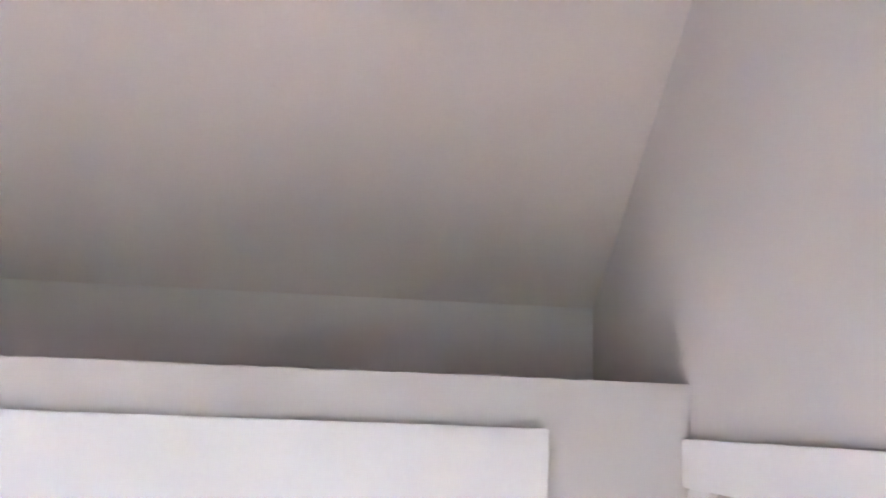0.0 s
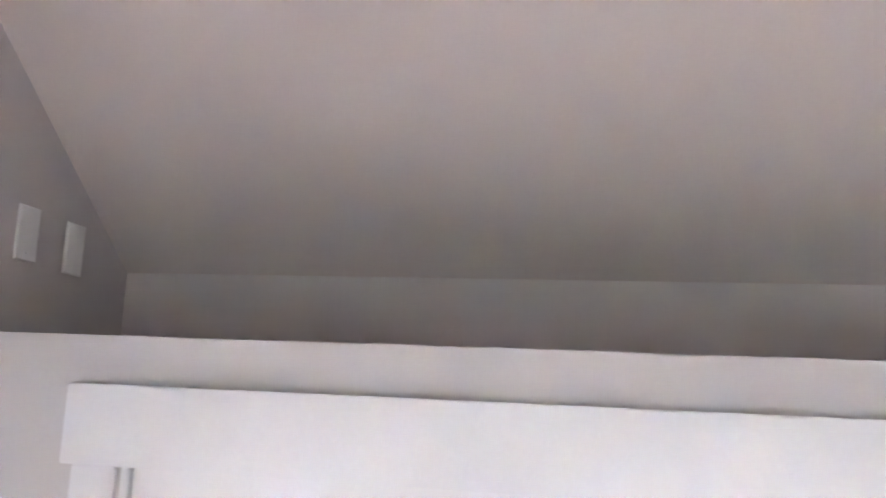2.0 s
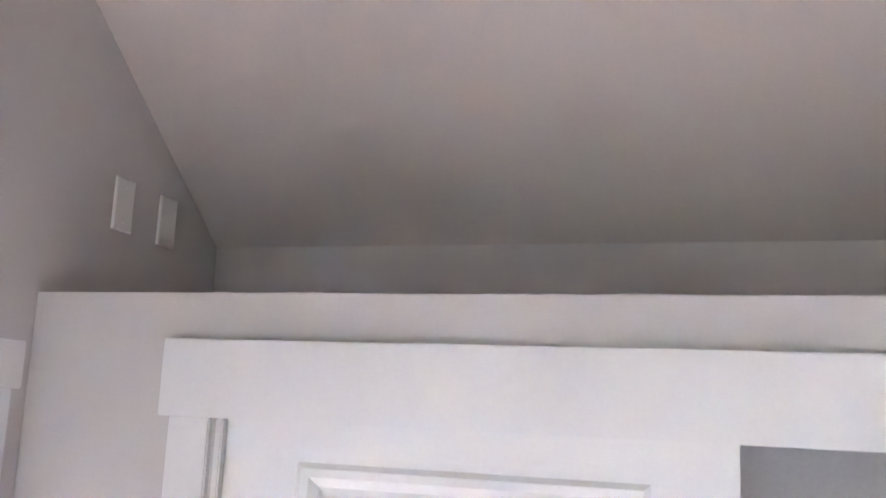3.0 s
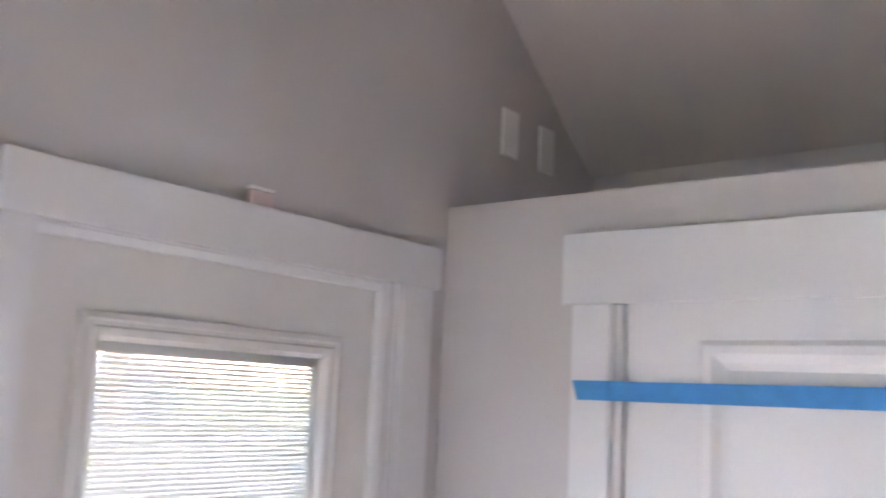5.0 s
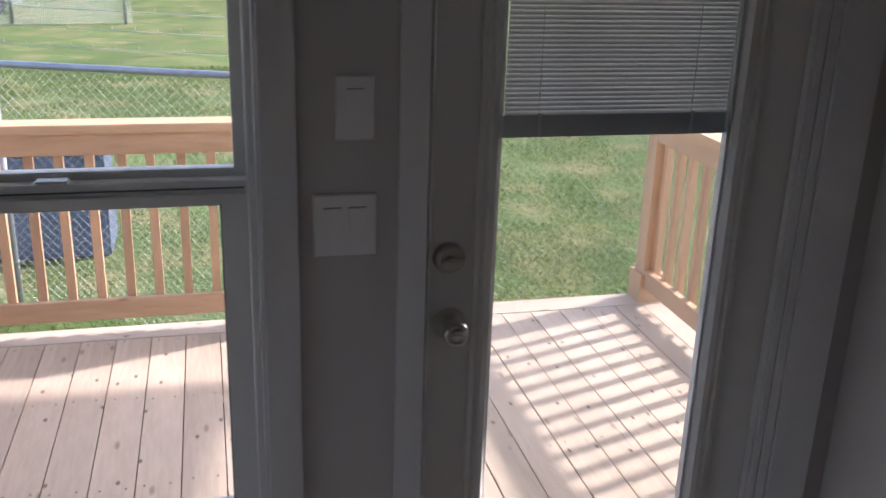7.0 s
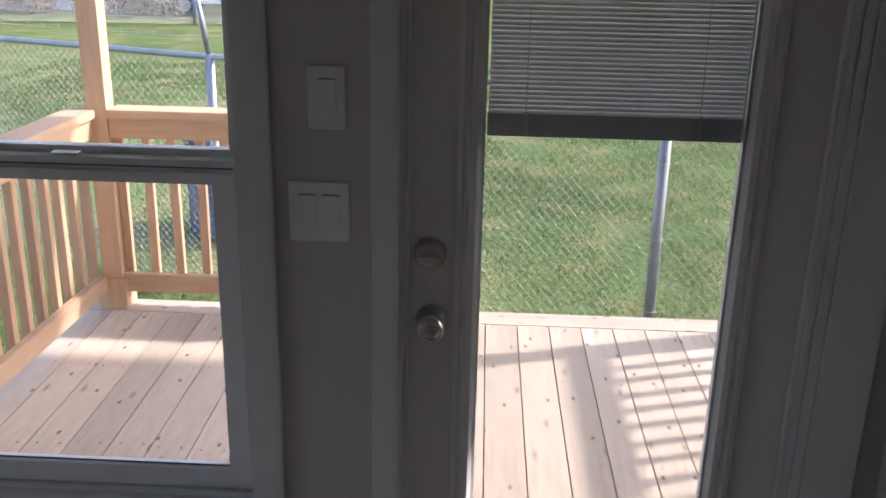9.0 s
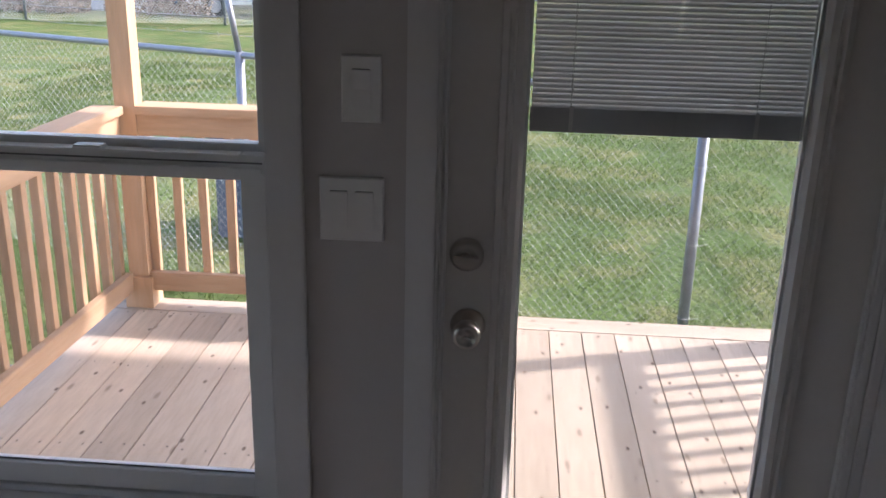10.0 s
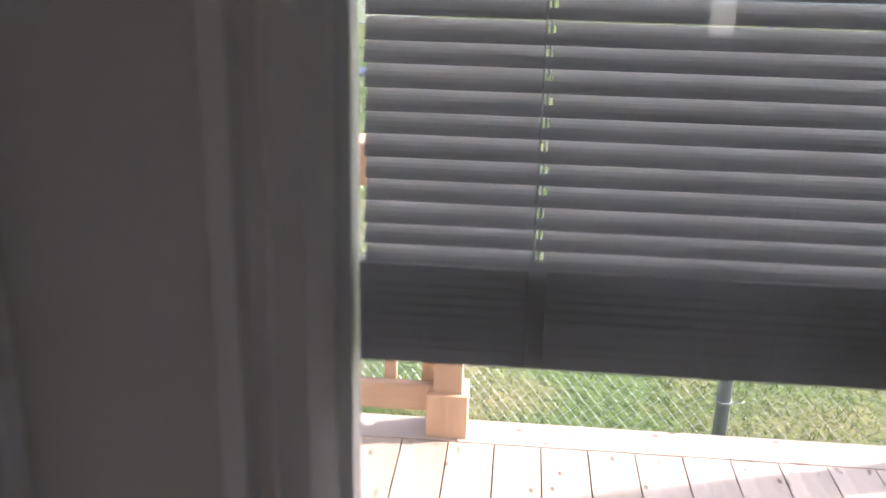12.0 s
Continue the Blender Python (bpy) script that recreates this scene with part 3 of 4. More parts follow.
# window of the next room
win2 = tagged(new("window_2"), "white vinyl window of the next room", "window", "", "structure")
frame_ring("window_frame", 0.3305, 0.6995, 0.8505, 1.8995, Y2 - 0.09, Y2 - 0.04, 0.03, win2)
pane = boxpart("pane", (0.359, 0.671, Y2 - 0.067, Y2 - 0.063, 0.879, 1.871), GLASS, win2)
pane.visible_shadow = False



# unseen window, added to hold a fill lamp
win3 = tagged(new("unseen_window"), "added white vinyl window, never in view, in the far end wall", "window", "", "structure")
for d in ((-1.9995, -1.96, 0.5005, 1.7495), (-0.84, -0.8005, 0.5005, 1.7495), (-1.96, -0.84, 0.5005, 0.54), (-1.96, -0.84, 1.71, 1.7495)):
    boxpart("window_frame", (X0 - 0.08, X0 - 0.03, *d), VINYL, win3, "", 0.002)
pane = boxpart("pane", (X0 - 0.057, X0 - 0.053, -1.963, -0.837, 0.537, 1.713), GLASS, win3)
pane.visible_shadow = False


def fill_lamp(eye, target, w, h, watts, spread=180):
    """Area lamp added in a window opening behind the walker, to brighten the room."""
    d = bpy.data.lights.new("window_fill", "AREA")
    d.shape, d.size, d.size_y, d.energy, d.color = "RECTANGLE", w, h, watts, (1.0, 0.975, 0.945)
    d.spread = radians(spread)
    new("window_fill", d).matrix_world = look(eye, target)


# made-up narrow beam onto the floor, whose bounce lights the room from below
fill_lamp((X0 - 0.02, -1.4, 1.12), (-2.4, -1.4, 0.0), 1.1, 1.15, 1.1, 34)
fill_lamp((0.515, Y2 - 0.03, 1.37), (0.515, 0, 1.35), 0.30, 0.98, 0.5)

# ---- deck ----
ZD, ZG = -0.028, -0.72
DXL, DXR, DYI, DYF = -2.67, 0.83, 2.272, 2.418
BOARD = 0.1433
deck = tagged(new("deck"), "new pale fir plank deck", "deck", "", "structure")
bm = bmesh.new()
for y in (0.5, 1.1, 1.7, 2.22):
    box(bm, DXL + 0.05, DXR - 0.05, y, y + 0.038, -0.30, ZD - 0.041)
box(bm, DXL + 0.02, DXR - 0.02, DYF - 0.045, DYF - 0.01, -0.34, ZD - 0.04)
box(bm, DXL + 0.01, DXL + 0.045, 0.4, DYF - 0.046, -0.34, ZD - 0.04)
box(bm, DXR - 0.045, DXR - 0.01, 0.4, DYF - 0.046, -0.34, ZD - 0.04)
part("joists", bm, RAILX, deck)
for x in (DXL + 0.06, -0.85, DXR - 0.15):
    for y in (0.5, 2.1):
        boxpart("deck_pier", (x, x + 0.09, y, y + 0.09, ZG - 0.05, -0.301), POSTW, deck)
y0, ye = 0.17, DYI - 0.173
for i in range(-13, 13):
    x = -0.9215 + BOARD * i
    x1 = min(x + BOARD - 0.0032, DXR)
    x = max(x, DXL)
    w = x1 - x
    if w < 0.02:
        continue
    bm = bmesh.new()
    box(bm, 0, w, 0, ye, -0.037, 0, None)
    bmesh.ops.bevel(bm, geom=[e for e in bm.edges if abs(e.verts[0].co.z) < 1e-6 and abs(e.verts[1].co.z) < 1e-6], offset=0.0016, segments=2, affect="EDGES")
    b = new("plank", mesh_of(bm, "plank", DECKW))
    b.parent = deck
    b.location = (x, y0, ZD + 0.0008 * math.sin(i * 2.7))
    bm = bmesh.new()
    for yj in (0.52, 1.12, 1.72, y0 + ye - 0.035):
        for dx in (0.03, w - 0.03):
            if 0.015 < dx < w - 0.015:
                lathe(bm, [(0.0042, 0), (0.0035, 0.0009)], Matrix.Translation((dx + 0.004 * math.sin(i * 3 + yj), yj - y0 + 0.012 * math.sin(i * 5 + yj * 3), 0.0003)), 8)
    part("screw_heads", bm, NAIL, b)
for x0, x1 in ((DXL, -0.9), (-0.898, DXR)):
    boxpart("border_plank", (x0, x1, DYI + 0.001, DYF, ZD - 0.037, ZD), DECKX, deck, "", 0.003)

# railings
def newel(name, x, y, top, base=True, label="fir newel post with a pointed top", pointed=True):
    p = thing(name, label, "post", (0, 0, 0), "deck posts")
    bm = bmesh.new()
    h = 0.0445
    if pointed:
        prism(bm, [(x - h, y - h, 0), (x + h, y - h, 0), (x + h, y + h, 0), (x - h, y + h, 0)], (0, 0, ZD + 0.0005), (0, 0, top))
        bm.faces.ensure_lookup_table()
        f = bm.faces[-1]
        c = bm.verts.new((x, y, top + 0.045))
        vs = list(f.verts)
        bm.faces.remove(f)
        for i in range(4):
            bm.faces.new((vs[i], vs[(i + 1) % 4], c))
    else:
        box(bm, x - h, x + h, y - h, y + h, ZD + 0.0005, top)
    part("shaft", bm, POSTW, p)
    if base:
        bm = bmesh.new()
        g = h + 0.019
        for d in ((x - g, x + g, y - g, y - h - 0.0005), (x - g, x + g, y + h + 0.0005, y + g), (x - g, x - h - 0.0005, y - h, y + h), (x + h + 0.0005, x + g, y - h, y + h)):
            box(bm, *d, ZD + 0.0006, ZD + 0.145)
        part("base_block", bm, POSTW, p)
    return p


def railing(name, a, b, label):
    """A run of railing from a to b (x, y): cap, apron, bottom rail and square balusters."""
    a, b = Vector((*a, 0)), Vector((*b, 0))
    d = b - a
    L = d.length
    ang = math.degrees(math.atan2(d.y, d.x))
    r = thing(name, label, "railing", (0, 0, 0), "deck railings")
    r.matrix_world = Matrix.Translation((a.x, a.y, 0)) @ pose(0, 0, 0, 0, 0, ang)
    boxpart("cap", (0, L, -0.060, 0.075, 0.862, 0.900), RAILX, r, "", 0.004)
    boxpart("apron", (0, L, -0.040, -0.003, 0.772, 0.8615), RAILX, r, "", 0.003)
    boxpart("bottom_rail", (0, L, -0.040, -0.003, 0.050, 0.138), RAILX, r, "", 0.003)
    n = max(2, round((L - 0.04) / 0.1235))
    bm = bmesh.new()
    box(bm, -0.018, 0.018, -0.002, 0.034, 0.054, 0.8615)
    me = mesh_of(bm, "baluster", POSTW, 0.0015)
    for i in range(n + 1):
        o = new("baluster", me)
        o.parent = r
        o.location = (0.02 + i * (L - 0.04) / n, 0.0, 0.0)
        o.rotation_euler = (0, radians(0.35 * math.sin(i * 2.4)), 0)
    return r


newel("deck_post", -2.4985, 2.3525, 2.10, label="tall fir porch post standing at the deck corner", pointed=False)
newel("deck_post", -0.933, 2.3545, 0.945)
newel("deck_post", 0.705, 2.3500, 2.10, label="tall fir porch post at the deck opening", pointed=False)
railing("railing", (-2.4535, 2.355), (-0.978, 2.355), "new fir railing along the deck front")
railing("railing", (-2.625, 0.20), (-2.56, 2.30), "new fir railing on the deck side")
railing("railing", (0.702, 2.3055), (0.702, 0.35), "new fir railing on the deck side")

# porch roof
porch = thing("porch_roof", "porch roof with white soffit and maroon beam", "roof")
boxpart("beam", (-2.72, 1.42, 2.308, 2.398, 2.101, 2.33), MAROON, porch, "maroon painted beam", 0.004)
bm = bmesh.new()
prism(bm, [(-2.85, 0.35, 2.62), (-2.85, 2.66, 2.331), (-2.85, 2.66, 2.40), (-2.85, 0.35, 2.70)], (0, 0, 0), (4.32, 0, 0))
part("soffit", bm, SOFFIT, porch, "white soffit")
bm = bmesh.new()
prism(bm, [(-2.88, 0.33, 2.702), (-2.88, 2.69, 2.402), (-2.88, 2.69, 2.44), (-2.88, 0.33, 2.74)], (0, 0, 0), (4.38, 0, 0))
part("roofing", bm, ROOFING, porch)

# ---- ground ----
def ground_z(x, y):
    d = math.hypot(x, y)
    far = max(0.0, y - 8)
    return ZG - 0.019 * min(far, 20) + 0.03 * max(0.0, min(y - 28, 20)) + 0.05 * noise.noise(Vector((x * 0.25, y * 0.25, 0)))


bm = bmesh.new()
xs = [-900, -300, -120] + [-60 + 2.0 * i for i in range(61)] + [120, 300, 900]
ys = [-900, -200, -60, -20, -8, -3] + [0.5 * i for i in range(0, 20)] + [10 + 2.0 * i for i in range(26)] + [80, 150, 300, 900, 2500]
grid = [[bm.verts.new((x, y, ground_z(x, y))) for x in xs] for y in ys]
for r0, r1 in zip(grid, grid[1:]):
    for i in range(len(xs) - 1):
        bm.faces.new((r0[i], r0[i + 1], r1[i + 1], r1[i])).smooth = True
tagged(part("ground", bm, GRASS), "green lawn with dry patches", "ground", "", "structure")
bm = bmesh.new()
box(bm, -4.6, 1.4, 0.2, 2.9, ZG - 0.06, ZG + 0.045)
tagged(part("gravel_bed", bm, GRAVEL), "grey gravel bed under the deck", "gravel", "", "structure")

# blades of the lawn near the deck
def blade_mat():
    m = bpy.data.materials.new("grass_blades")
    m.use_nodes = True
    n, l = m.node_tree.nodes, m.node_tree.links
    g, rp = n.new("ShaderNodeNewGeometry"), n.new("ShaderNodeValToRGB")
    e = rp.color_ramp.elements
    e[0].color, e[1].color = (0.075, 0.122, 0.030, 1), (0.28, 0.25, 0.13, 1)
    e.new(0.50).color = (0.088, 0.145, 0.038, 1)
    e.new(0.86).color = (0.125, 0.175, 0.055, 1)
    l.new(g.outputs["Random Per Island"], rp.inputs[0])
    l.new(rp.outputs[0], n["Principled BSDF"].inputs["Base Color"])
    n["Principled BSDF"].inputs["Roughness"].default_value = 0.75
    n["Principled BSDF"].inputs["Specular IOR Level"].default_value = 0.2
    let_through(m, 0.5, (0.13, 0.18, 0.05, 1))
    return m


rng = np.random.default_rng(11)
N = 150000
u = rng.random(N)
gx = rng.uniform(-8.5, 5.0, N)
gy = 2.45 + 13.0 * u ** 1.6
keep = np.array([noise.noise(Vector((a * 1.3, b * 1.3, 4.0))) + 0.25 * noise.noise(Vector((a * 5, b * 5, 9.0))) for a, b in zip(gx, gy)]) > -0.28 + 0.35 * rng.random(N) - 0.15
gx, gy = gx[keep], gy[keep]
n = len(gx)
gz = np.array([ground_z(a, b) for a, b in zip(gx, gy)])
hgt = rng.uniform(0.012, 0.045, n) * (1 + 0.04 * gy)
ang = rng.uniform(0, 6.283, n)
wid = rng.uniform(0.002, 0.004, n) * (1 + 0.12 * gy)
lean = rng.normal(0, 0.035, (n, 2))
v = np.zeros((n, 3, 3))
v[:, 0] = np.stack([gx - wid * np.cos(ang), gy - wid * np.sin(ang), gz - 0.01], 1)
v[:, 1] = np.stack([gx + wid * np.cos(ang), gy + wid * np.sin(ang), gz - 0.01], 1)
v[:, 2] = np.stack([gx + lean[:, 0], gy + lean[:, 1], gz + hgt], 1)
me = bpy.data.meshes.new("grass_blades")
me.from_pydata(v.reshape(-1, 3).tolist(), [], np.arange(3 * n).reshape(-1, 3).tolist())
me.materials.append(blade_mat())
tagged(new("grass_blades", me), "mown green grass blades with dry straw", "grass", "", "stuff")

# ---- chain-link fence ----
FTOP = 0.853
FDIR = Vector((1, -0.37, 0)).normalized()
FO = Vector((0.151, 3.296, 0))
fence = thing("chain_link_fence", "galvanised chain-link fence with steel posts and top rail", "fence")
for k in range(-4, 4):
    c = FO + FDIR * (2.90 * k)
    bm = bmesh.new()
    tube(bm, (c.x, c.y, ZG - 0.1), (c.x, c.y, FTOP + 0.02), 0.030, 14)
    pst = part("fence_post", bm, GALV, fence)
    for z in (0.498, 0.071, -0.356):
        bm = bmesh.new()
        for i in range(14):
            a0, a1 = 2 * math.pi * i / 14, 2 * math.pi * (i + 1) / 14
            tube(bm, (c.x + 0.034 * math.cos(a0), c.y + 0.034 * math.sin(a0), z), (c.x + 0.034 * math.cos(a1), c.y + 0.034 * math.sin(a1), z), 0.0025, 5)
        tube(bm, (c.x + 0.03, c.y - 0.03, z), (c.x + 0.075, c.y - 0.035, z + 0.012), 0.002, 5)
        part("tie_wire", bm, WIRE, pst)
    bm = bmesh.new()
    tube(bm, (c.x, c.y, FTOP), (c.x - 0.03, c.y - 0.10, FTOP + 0.36), 0.019, 10)
    part("barb_arm", bm, GALV, pst)
a, b = FO - FDIR * 11.6, FO + FDIR * 8.7
bm = bmesh.new()
tube(bm, (a.x, a.y, FTOP), (b.x, b.y, FTOP), 0.021, 12)
part("top_rail", bm, GALV, fence, "blue-grey steel top rail")
bm = bmesh.new()
for q in (0.35, 0.65, 0.95):
    off = Vector((-0.03 * q, -0.10 * q, 0.36 * q + FTOP))
    for k in range(-4, 3):
        p0, p1 = FO + FDIR * (2.90 * k) + off, FO + FDIR * (2.90 * (k + 1)) + off
        mid = (p0 + p1) / 2 - Vector((0, 0, 0.015))
        tube(bm, p0, mid, 0.0018, 5)
        tube(bm, mid, p1, 0.0018, 5)
        for j in range(1, 22):
            c = p0.lerp(p1, j / 22)
            tube(bm, c + Vector((0.004, 0, -0.018)), c + Vector((-0.004, 0, 0.018)), 0.0016, 4)
part("barbed_wire", bm, WIRE, fence, "thin barbed wire strands")


def mesh_wires(name, o, d, length, z0, z1, dia, r, parent):
    """Diamond mesh as thin zigzag wires along direction d from o."""
    verts, faces = [], []
    def seg(p, q):
        n0 = len(verts)
        ax = (q - p).normalized()
        u = ax.orthogonal().normalized() * r
        v = ax.cross(u)
        for c in (p, q):
            for w in (u, -0.5 * u + 0.87 * v, -0.5 * u - 0.87 * v):
                verts.append(c + w)
        for i in range(3):
            faces.append((n0 + i, n0 + (i + 1) % 3, n0 + 3 + (i + 1) % 3, n0 + 3 + i))
    n = int(length / dia)
    rows = int((z1 - z0) / dia)
    nrm = Vector((-d.y, d.x, 0)) * 0.003
    for s in (1, -1):
        for i in range(-rows if s == 1 else 0, n if s == 1 else n + rows):
            lo, hi = 0, rows
            if s == 1:
                lo = max(0, -i)
                hi = min(rows, n - i)
            else:
                lo = max(0, i - n)
                hi = min(rows, i)
            if hi <= lo:
                continue
            p = o + d * ((i + s * lo) * dia) + Vector((0, 0, z0 + lo * dia)) + nrm * s
            q = o + d * ((i + s * hi) * dia) + Vector((0, 0, z0 + hi * dia)) + nrm * s
            seg(p, q)
    me = bpy.data.meshes.new(name)
    me.from_pydata([tuple(v) for v in verts], [], faces)
    me.materials.append(WIRE)
    ob = new(name, me)
    ob.parent = parent
    return tagged(ob, "diamond wire mesh", "", "", "stuff")


mesh_wires("wire_mesh", a, FDIR, 20.3, ZG, FTOP + 0.02, 0.060, 0.0010, fence)

# far fence by the neighbours
far = thing("chain_link_fence", "distant chain-link fence at the far side of the lawn", "fence")
FP = Vector((-24, 22.0, 0))
for k in range(9):
    c = FP + Vector((1, 0.08, 0)).normalized() * (2.6 * k)
    bm = bmesh.new()
    tube(bm, (c.x, c.y, ground_z(c.x, c.y) - 0.1), (c.x, c.y, ground_z(c.x, c.y) + 1.75), 0.035, 8)
    part("fence_post", bm, GALV, far)
mesh_wires("wire_mesh", FP, Vector((1, 0.08, 0)).normalized(), 21.0, ground_z(-14, 25), ground_z(-14, 25) + 1.7, 0.09, 0.004, far)

# ---- neighbours ----
def cottage(x, y, w, d, h, rh, wallm, label, turn=0, windows=3):
    zb = ground_z(x, y) - 0.1
    c = thing("house", label, "house", (x, y, zb))
    c.rotation_euler = (0, 0, radians(turn))
    boxpart("wall", (-w / 2, w / 2, 0, d, 0, h), wallm, c)
    bm = bmesh.new()
    n = int(h / 0.2)
    for i in range(n):
        prism(bm, [(-w / 2, -0.001, i * 0.2), (-w / 2, -0.022, i * 0.2), (-w / 2, -0.004, i * 0.2 + 0.196), (-w / 2, -0.001, i * 0.2 + 0.196)], (0, 0, 0), (w, 0, 0))
    part("siding_boards", bm, wallm, c)
    bm = bmesh.new()
    prism(bm, [(-w / 2 - 0.3, -0.4, h), (-w / 2 - 0.3, d / 2, h + rh), (-w / 2 - 0.3, d + 0.4, h)], (0, 0, 0), (w + 0.6, 0, 0))
    part("roof", bm, ROOFING, c)
    for i in range(windows):
        wx = -w / 2 + (i + 0.5) * w / windows
        fr = boxpart("window", (wx - 0.42, wx + 0.42, -0.05, -0.023, h * 0.42, h * 0.82), VINYL, c)
        boxpart("pane", (wx - 0.36, wx + 0.36, -0.056, -0.0505, h * 0.42 + 0.06, h * 0.82 - 0.06), WINDARK, fr)
    return c


cottage(-13.8, 26.3, 4.0, 6, 3.0, 1.2, SIDING, "white clapboard house beyond the lawn", 0, 2)
cottage(-18.0, 26.0, 4.2, 5, 2.6, 1.0, GREYSIDE, "grey clad shed beyond the lawn", 0, 0)
cottage(6.0, 44, 22, 8, 2.3, 1.0, SIDING, "long white single-storey house with small windows", 0, 8)
cottage(-8.0, 47, 14, 8, 2.5, 1.3, SIDING, "white single-storey house far away", 0, 5)
cottage(26.0, 46, 14, 8, 2.6, 1.3, GREYSIDE, "grey single-storey house far away", 0, 5)
bm = bmesh.new()
box(bm, -80, 80, 33.5, 37.5, ground_z(0, 35) - 0.2, ground_z(0, 35) + 0.12)
tagged(part("road", bm, ROAD), "pale concrete road beyond the lawn", "road", "", "structure")


def car(x, y, turn, paint, label):
    c = thing("car", label, "car", (x, y, max(ground_z(x, y), ground_z(0, 35) + 0.12 if 33.5 < y < 37.5 else -9)))
    c.rotation_euler = (0, 0, radians(turn))
    side = [(-2.15, 0.35), (-2.2, 0.75), (-1.95, 0.88), (-1.15, 0.95), (-0.55, 1.38), (0.75, 1.42), (1.45, 1.0), (2.1, 0.92), (2.2, 0.6), (2.12, 0.33)]
    bm = bmesh.new()
    prism(bm, [(px, -0.85, pz) for px, pz in side], (0, 0, 0), (0, 1.7, 0))
    part("body", bm, paint, c, "", 0.05)
    for s in (-1, 1):
        bm = bmesh.new()
        prism(bm, [(-0.95, 0, 0.98), (-0.5, 0, 1.31), (0.68, 0, 1.34), (1.2, 0, 1.0)], (0, s * 0.855, 0), (0, s * 0.862, 0))
        part("side_window", bm, WINDARK, c)
    for wx in (-1.35, 1.35):
        for s in (-1, 1):
            bm = bmesh.new()
            lathe(bm, [(0.30, 0), (0.32, 0.03), (0.32, 0.17), (0.30, 0.2)], pose(wx, s * 0.87 - 0.1, 0.32, -90), 20)
            tyre = part("tyre", bm, RUBBER, c)
            bm = bmesh.new()
            lathe(bm, [(0.19, 0), (0.17, 0.012)], pose(wx, s * 0.975, 0.32, 90 if s < 0 else -90), 16)
            part("rim", bm, GALV, tyre)
    return c


car(5.1, 37.0, 180, CARW, "white saloon car parked on the far road")
car(-8.2, 26.6, 8, CARW, "white car parked beyond the lawn")
car(-10.3, 28.0, 60, CARB, "blue car parked beyond the lawn")


def tree(x, y, h, crown, r, leafm, label, seed, leaves=2600, leaf=0.16):
    rnd = random.Random(seed)
    zb = ground_z(x, y)
    t = thing("tree", label, "tree", (x, y, zb))
    bm = bmesh.new()
    tube(bm, (0, 0, -0.1), (0.1, 0, h * 0.35), 0.2, 9, 0.14)
    tips = []
    for i in range(9):
        a = 2 * math.pi * i / 9 + rnd.uniform(-0.3, 0.3)
        s = Vector((0.1, 0, h * rnd.uniform(0.25, 0.36)))
        e = Vector((math.cos(a) * r * rnd.uniform(0.4, 0.8), math.sin(a) * r * rnd.uniform(0.4, 0.8), h * rnd.uniform(0.55, 0.9)))
        tube(bm, s, e, 0.09, 7, 0.03)
        tips.append(e)
        for k in range(3):
            e2 = e + Vector((rnd.uniform(-1, 1), rnd.uniform(-1, 1), rnd.uniform(0, 0.8))) * r * 0.35
            tube(bm, s.lerp(e, 0.6), e2, 0.035, 5, 0.012)
            tips.append(e2)
    part("trunk", bm, BARK, t)
    verts, faces = [], []
    for i in range(leaves):
        c = rnd.choice(tips) + Vector((rnd.gauss(0, 1), rnd.gauss(0, 1), rnd.gauss(0, 0.8))) * r * 0.2
        u = Vector((rnd.gauss(0, 1), rnd.gauss(0, 1), rnd.gauss(0, 1))).normalized() * leaf * rnd.uniform(0.5, 1.2)
        v = u.orthogonal().normalized() * u.length * 0.6
        n0 = len(verts)
        verts += [tuple(c - u), tuple(c + v), tuple(c + u), tuple(c - v)]
        faces.append((n0, n0 + 1, n0 + 2, n0 + 3))
    me = bpy.data.meshes.new("crown")
    me.from_pydata(verts, [], faces)
    me.materials.append(leafm)
    cr = new("crown", me)
    cr.parent = t
    return t


tree(2.6, 40.5, 4.6, 2.6, 3.0, BLOSSOM, "pink blossoming tree in front of the far house", 3)
tree(7.6, 52.5, 6.5, 3, 3.2, BLOSSOM, "pale blossoming tree behind the far house", 5)
tree(-3.5, 54, 6.0, 3, 3.4, LEAF, "green leafy tree behind the far house", 7)
tree(11.8, 40.5, 2.6, 1.2, 1.3, LEAF, "dark green clipped tree far off", 9, 1800, 0.12)


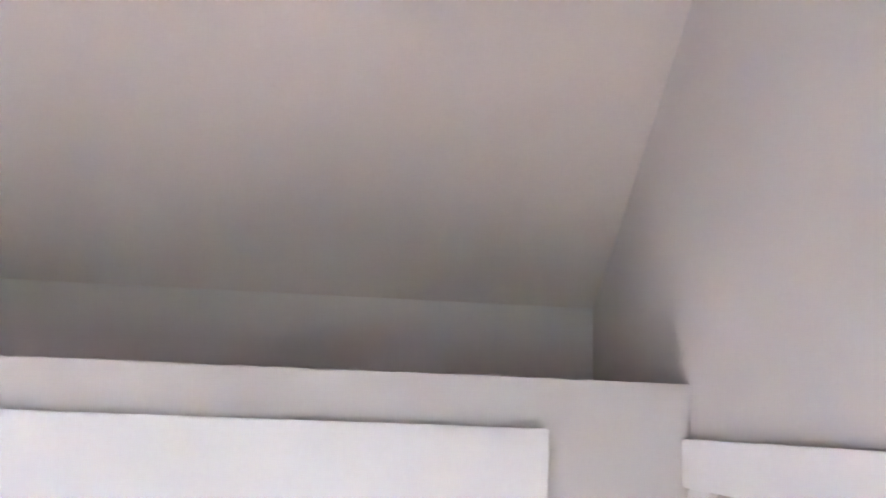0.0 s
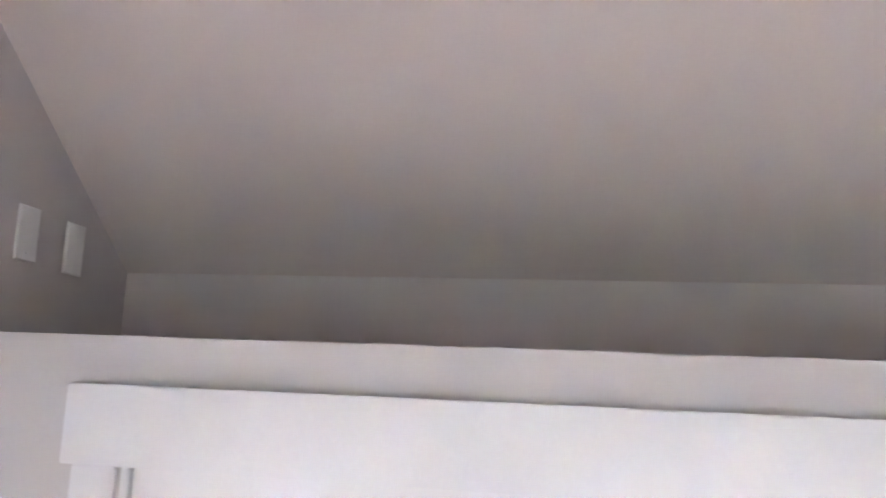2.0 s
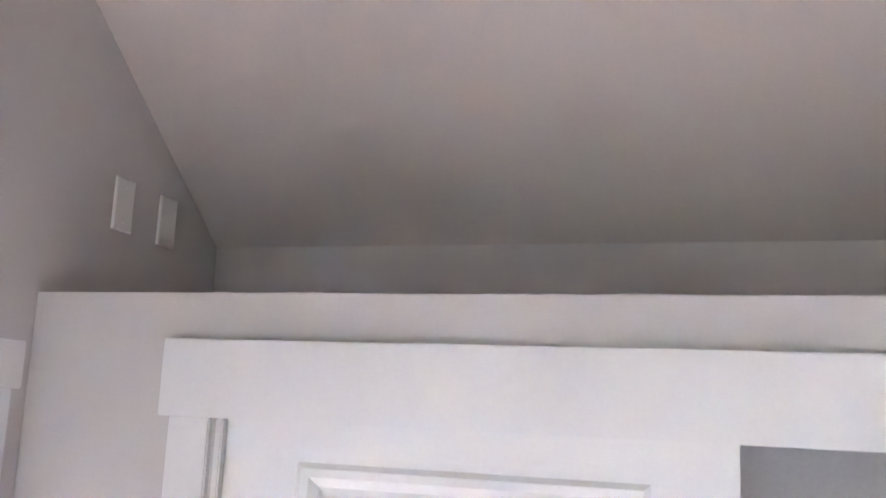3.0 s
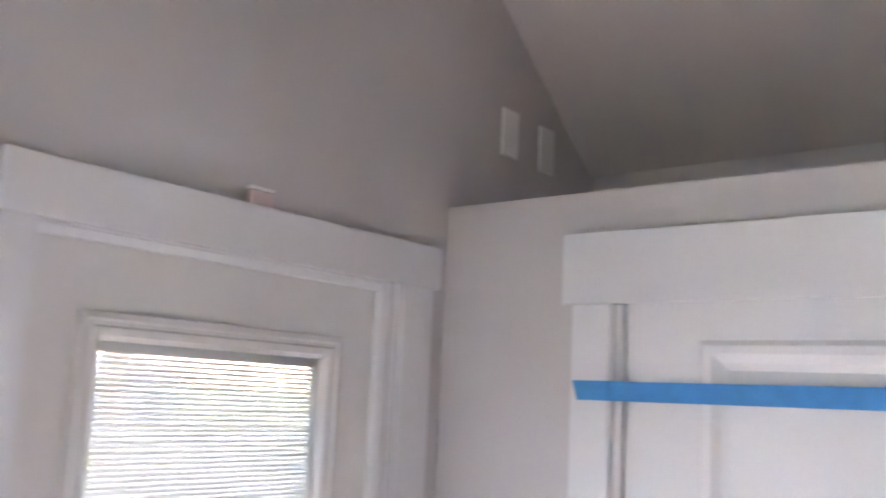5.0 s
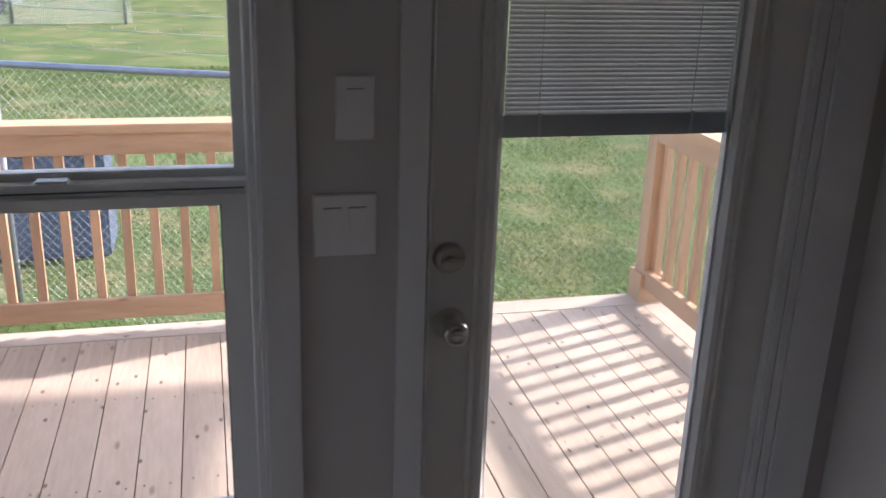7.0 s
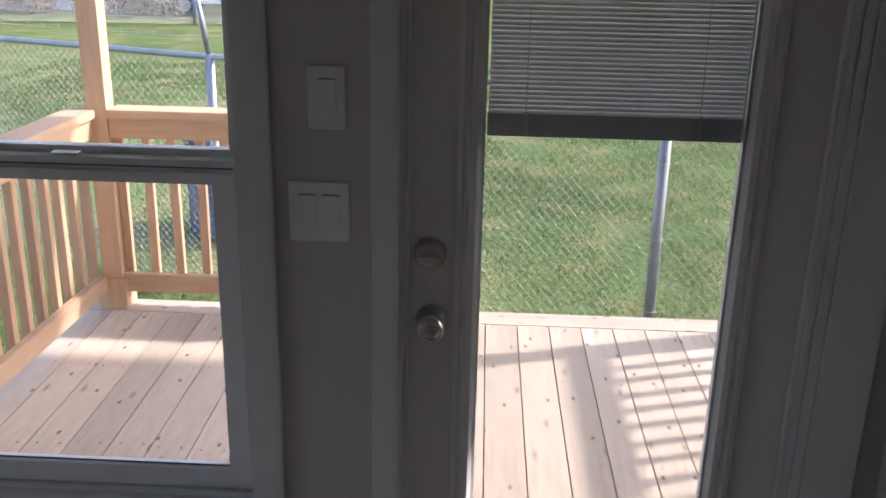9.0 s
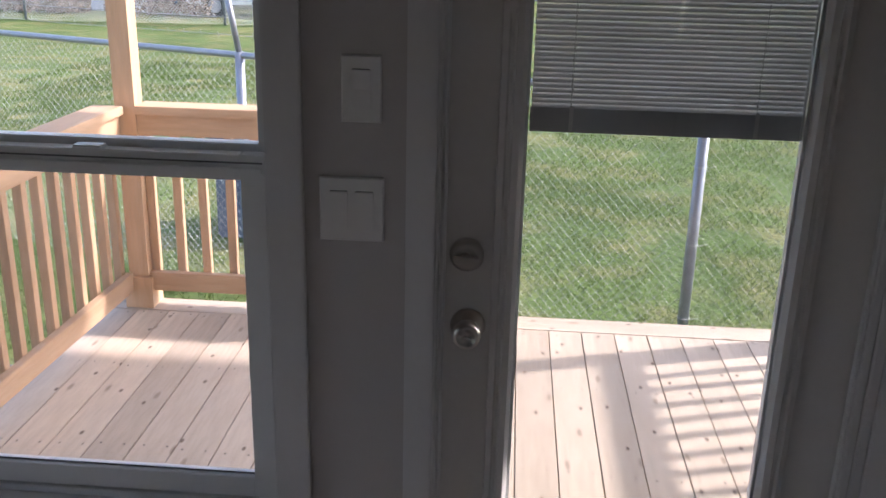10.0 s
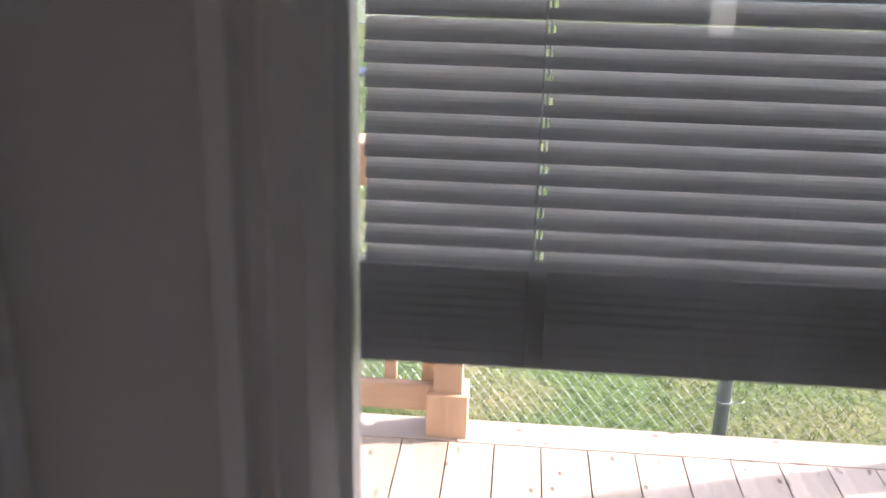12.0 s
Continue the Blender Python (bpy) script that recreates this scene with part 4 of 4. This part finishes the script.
def shrub(x, y, s, m, label, seed):
    rnd = random.Random(seed)
    g = thing("shrub", label, "shrub", (x, y, ground_z(x, y)), "shrubs by the far house")
    bm = bmesh.new()
    for i in range(9):
        a = rnd.uniform(0, 6.28)
        tube(bm, (0, 0, -0.05), (math.cos(a) * s * 0.6, math.sin(a) * s * 0.6, s * rnd.uniform(0.7, 1.2)), 0.02, 5, 0.008)
    part("stems", bm, BARK, g)
    verts, faces = [], []
    for i in range(900):
        a, b = rnd.uniform(0, 6.28), rnd.uniform(0, 1)
        c = Vector((math.cos(a) * s * b ** 0.5, math.sin(a) * s * b ** 0.5, s * (0.1 + 1.15 * rnd.random() * (1 - 0.6 * b))))
        u = Vector((rnd.gauss(0, 1), rnd.gauss(0, 1), rnd.gauss(0, 1))).normalized() * 0.07
        v = u.orthogonal().normalized() * 0.045
        n0 = len(verts)
        verts += [tuple(c - u), tuple(c + v), tuple(c + u), tuple(c - v)]
        faces.append((n0, n0 + 1, n0 + 2, n0 + 3))
    me = bpy.data.meshes.new("leaves")
    me.from_pydata(verts, [], faces)
    me.materials.append(m)
    o = new("leaves", me)
    o.parent = g


shrub(-14.7, 25.0, 0.7, SHRUB, "bare brown rounded shrub by the white house", 1)
shrub(-13.5, 25.0, 0.6, SHRUB, "bare brown rounded shrub by the white house", 2)
shrub(-11.4, 25.6, 1.2, SHRUB, "bare brown rounded shrub by the white house", 4)

shrub(-10.2, 25.9, 1.0, SHRUB, "bare brown bush beside the parked cars", 6)

# blue bin beyond the fence
bn = thing("storage_bin", "dark blue plastic bin standing behind the fence", "bin", (-2.6, 5.6, ground_z(-2.6, 5.6)))
bm = bmesh.new()
prism(bm, [(-0.50, -0.3, 0), (0.50, -0.3, 0), (0.50, 0.3, 0), (-0.50, 0.3, 0)], (0, 0, 0), (0, 0, 0.78))
part("body", bm, BLUE, bn, "", 0.02)
boxpart("lid", (-0.53, 0.53, -0.33, 0.33, 0.782, 0.83), BLUE, bn, "", 0.015)
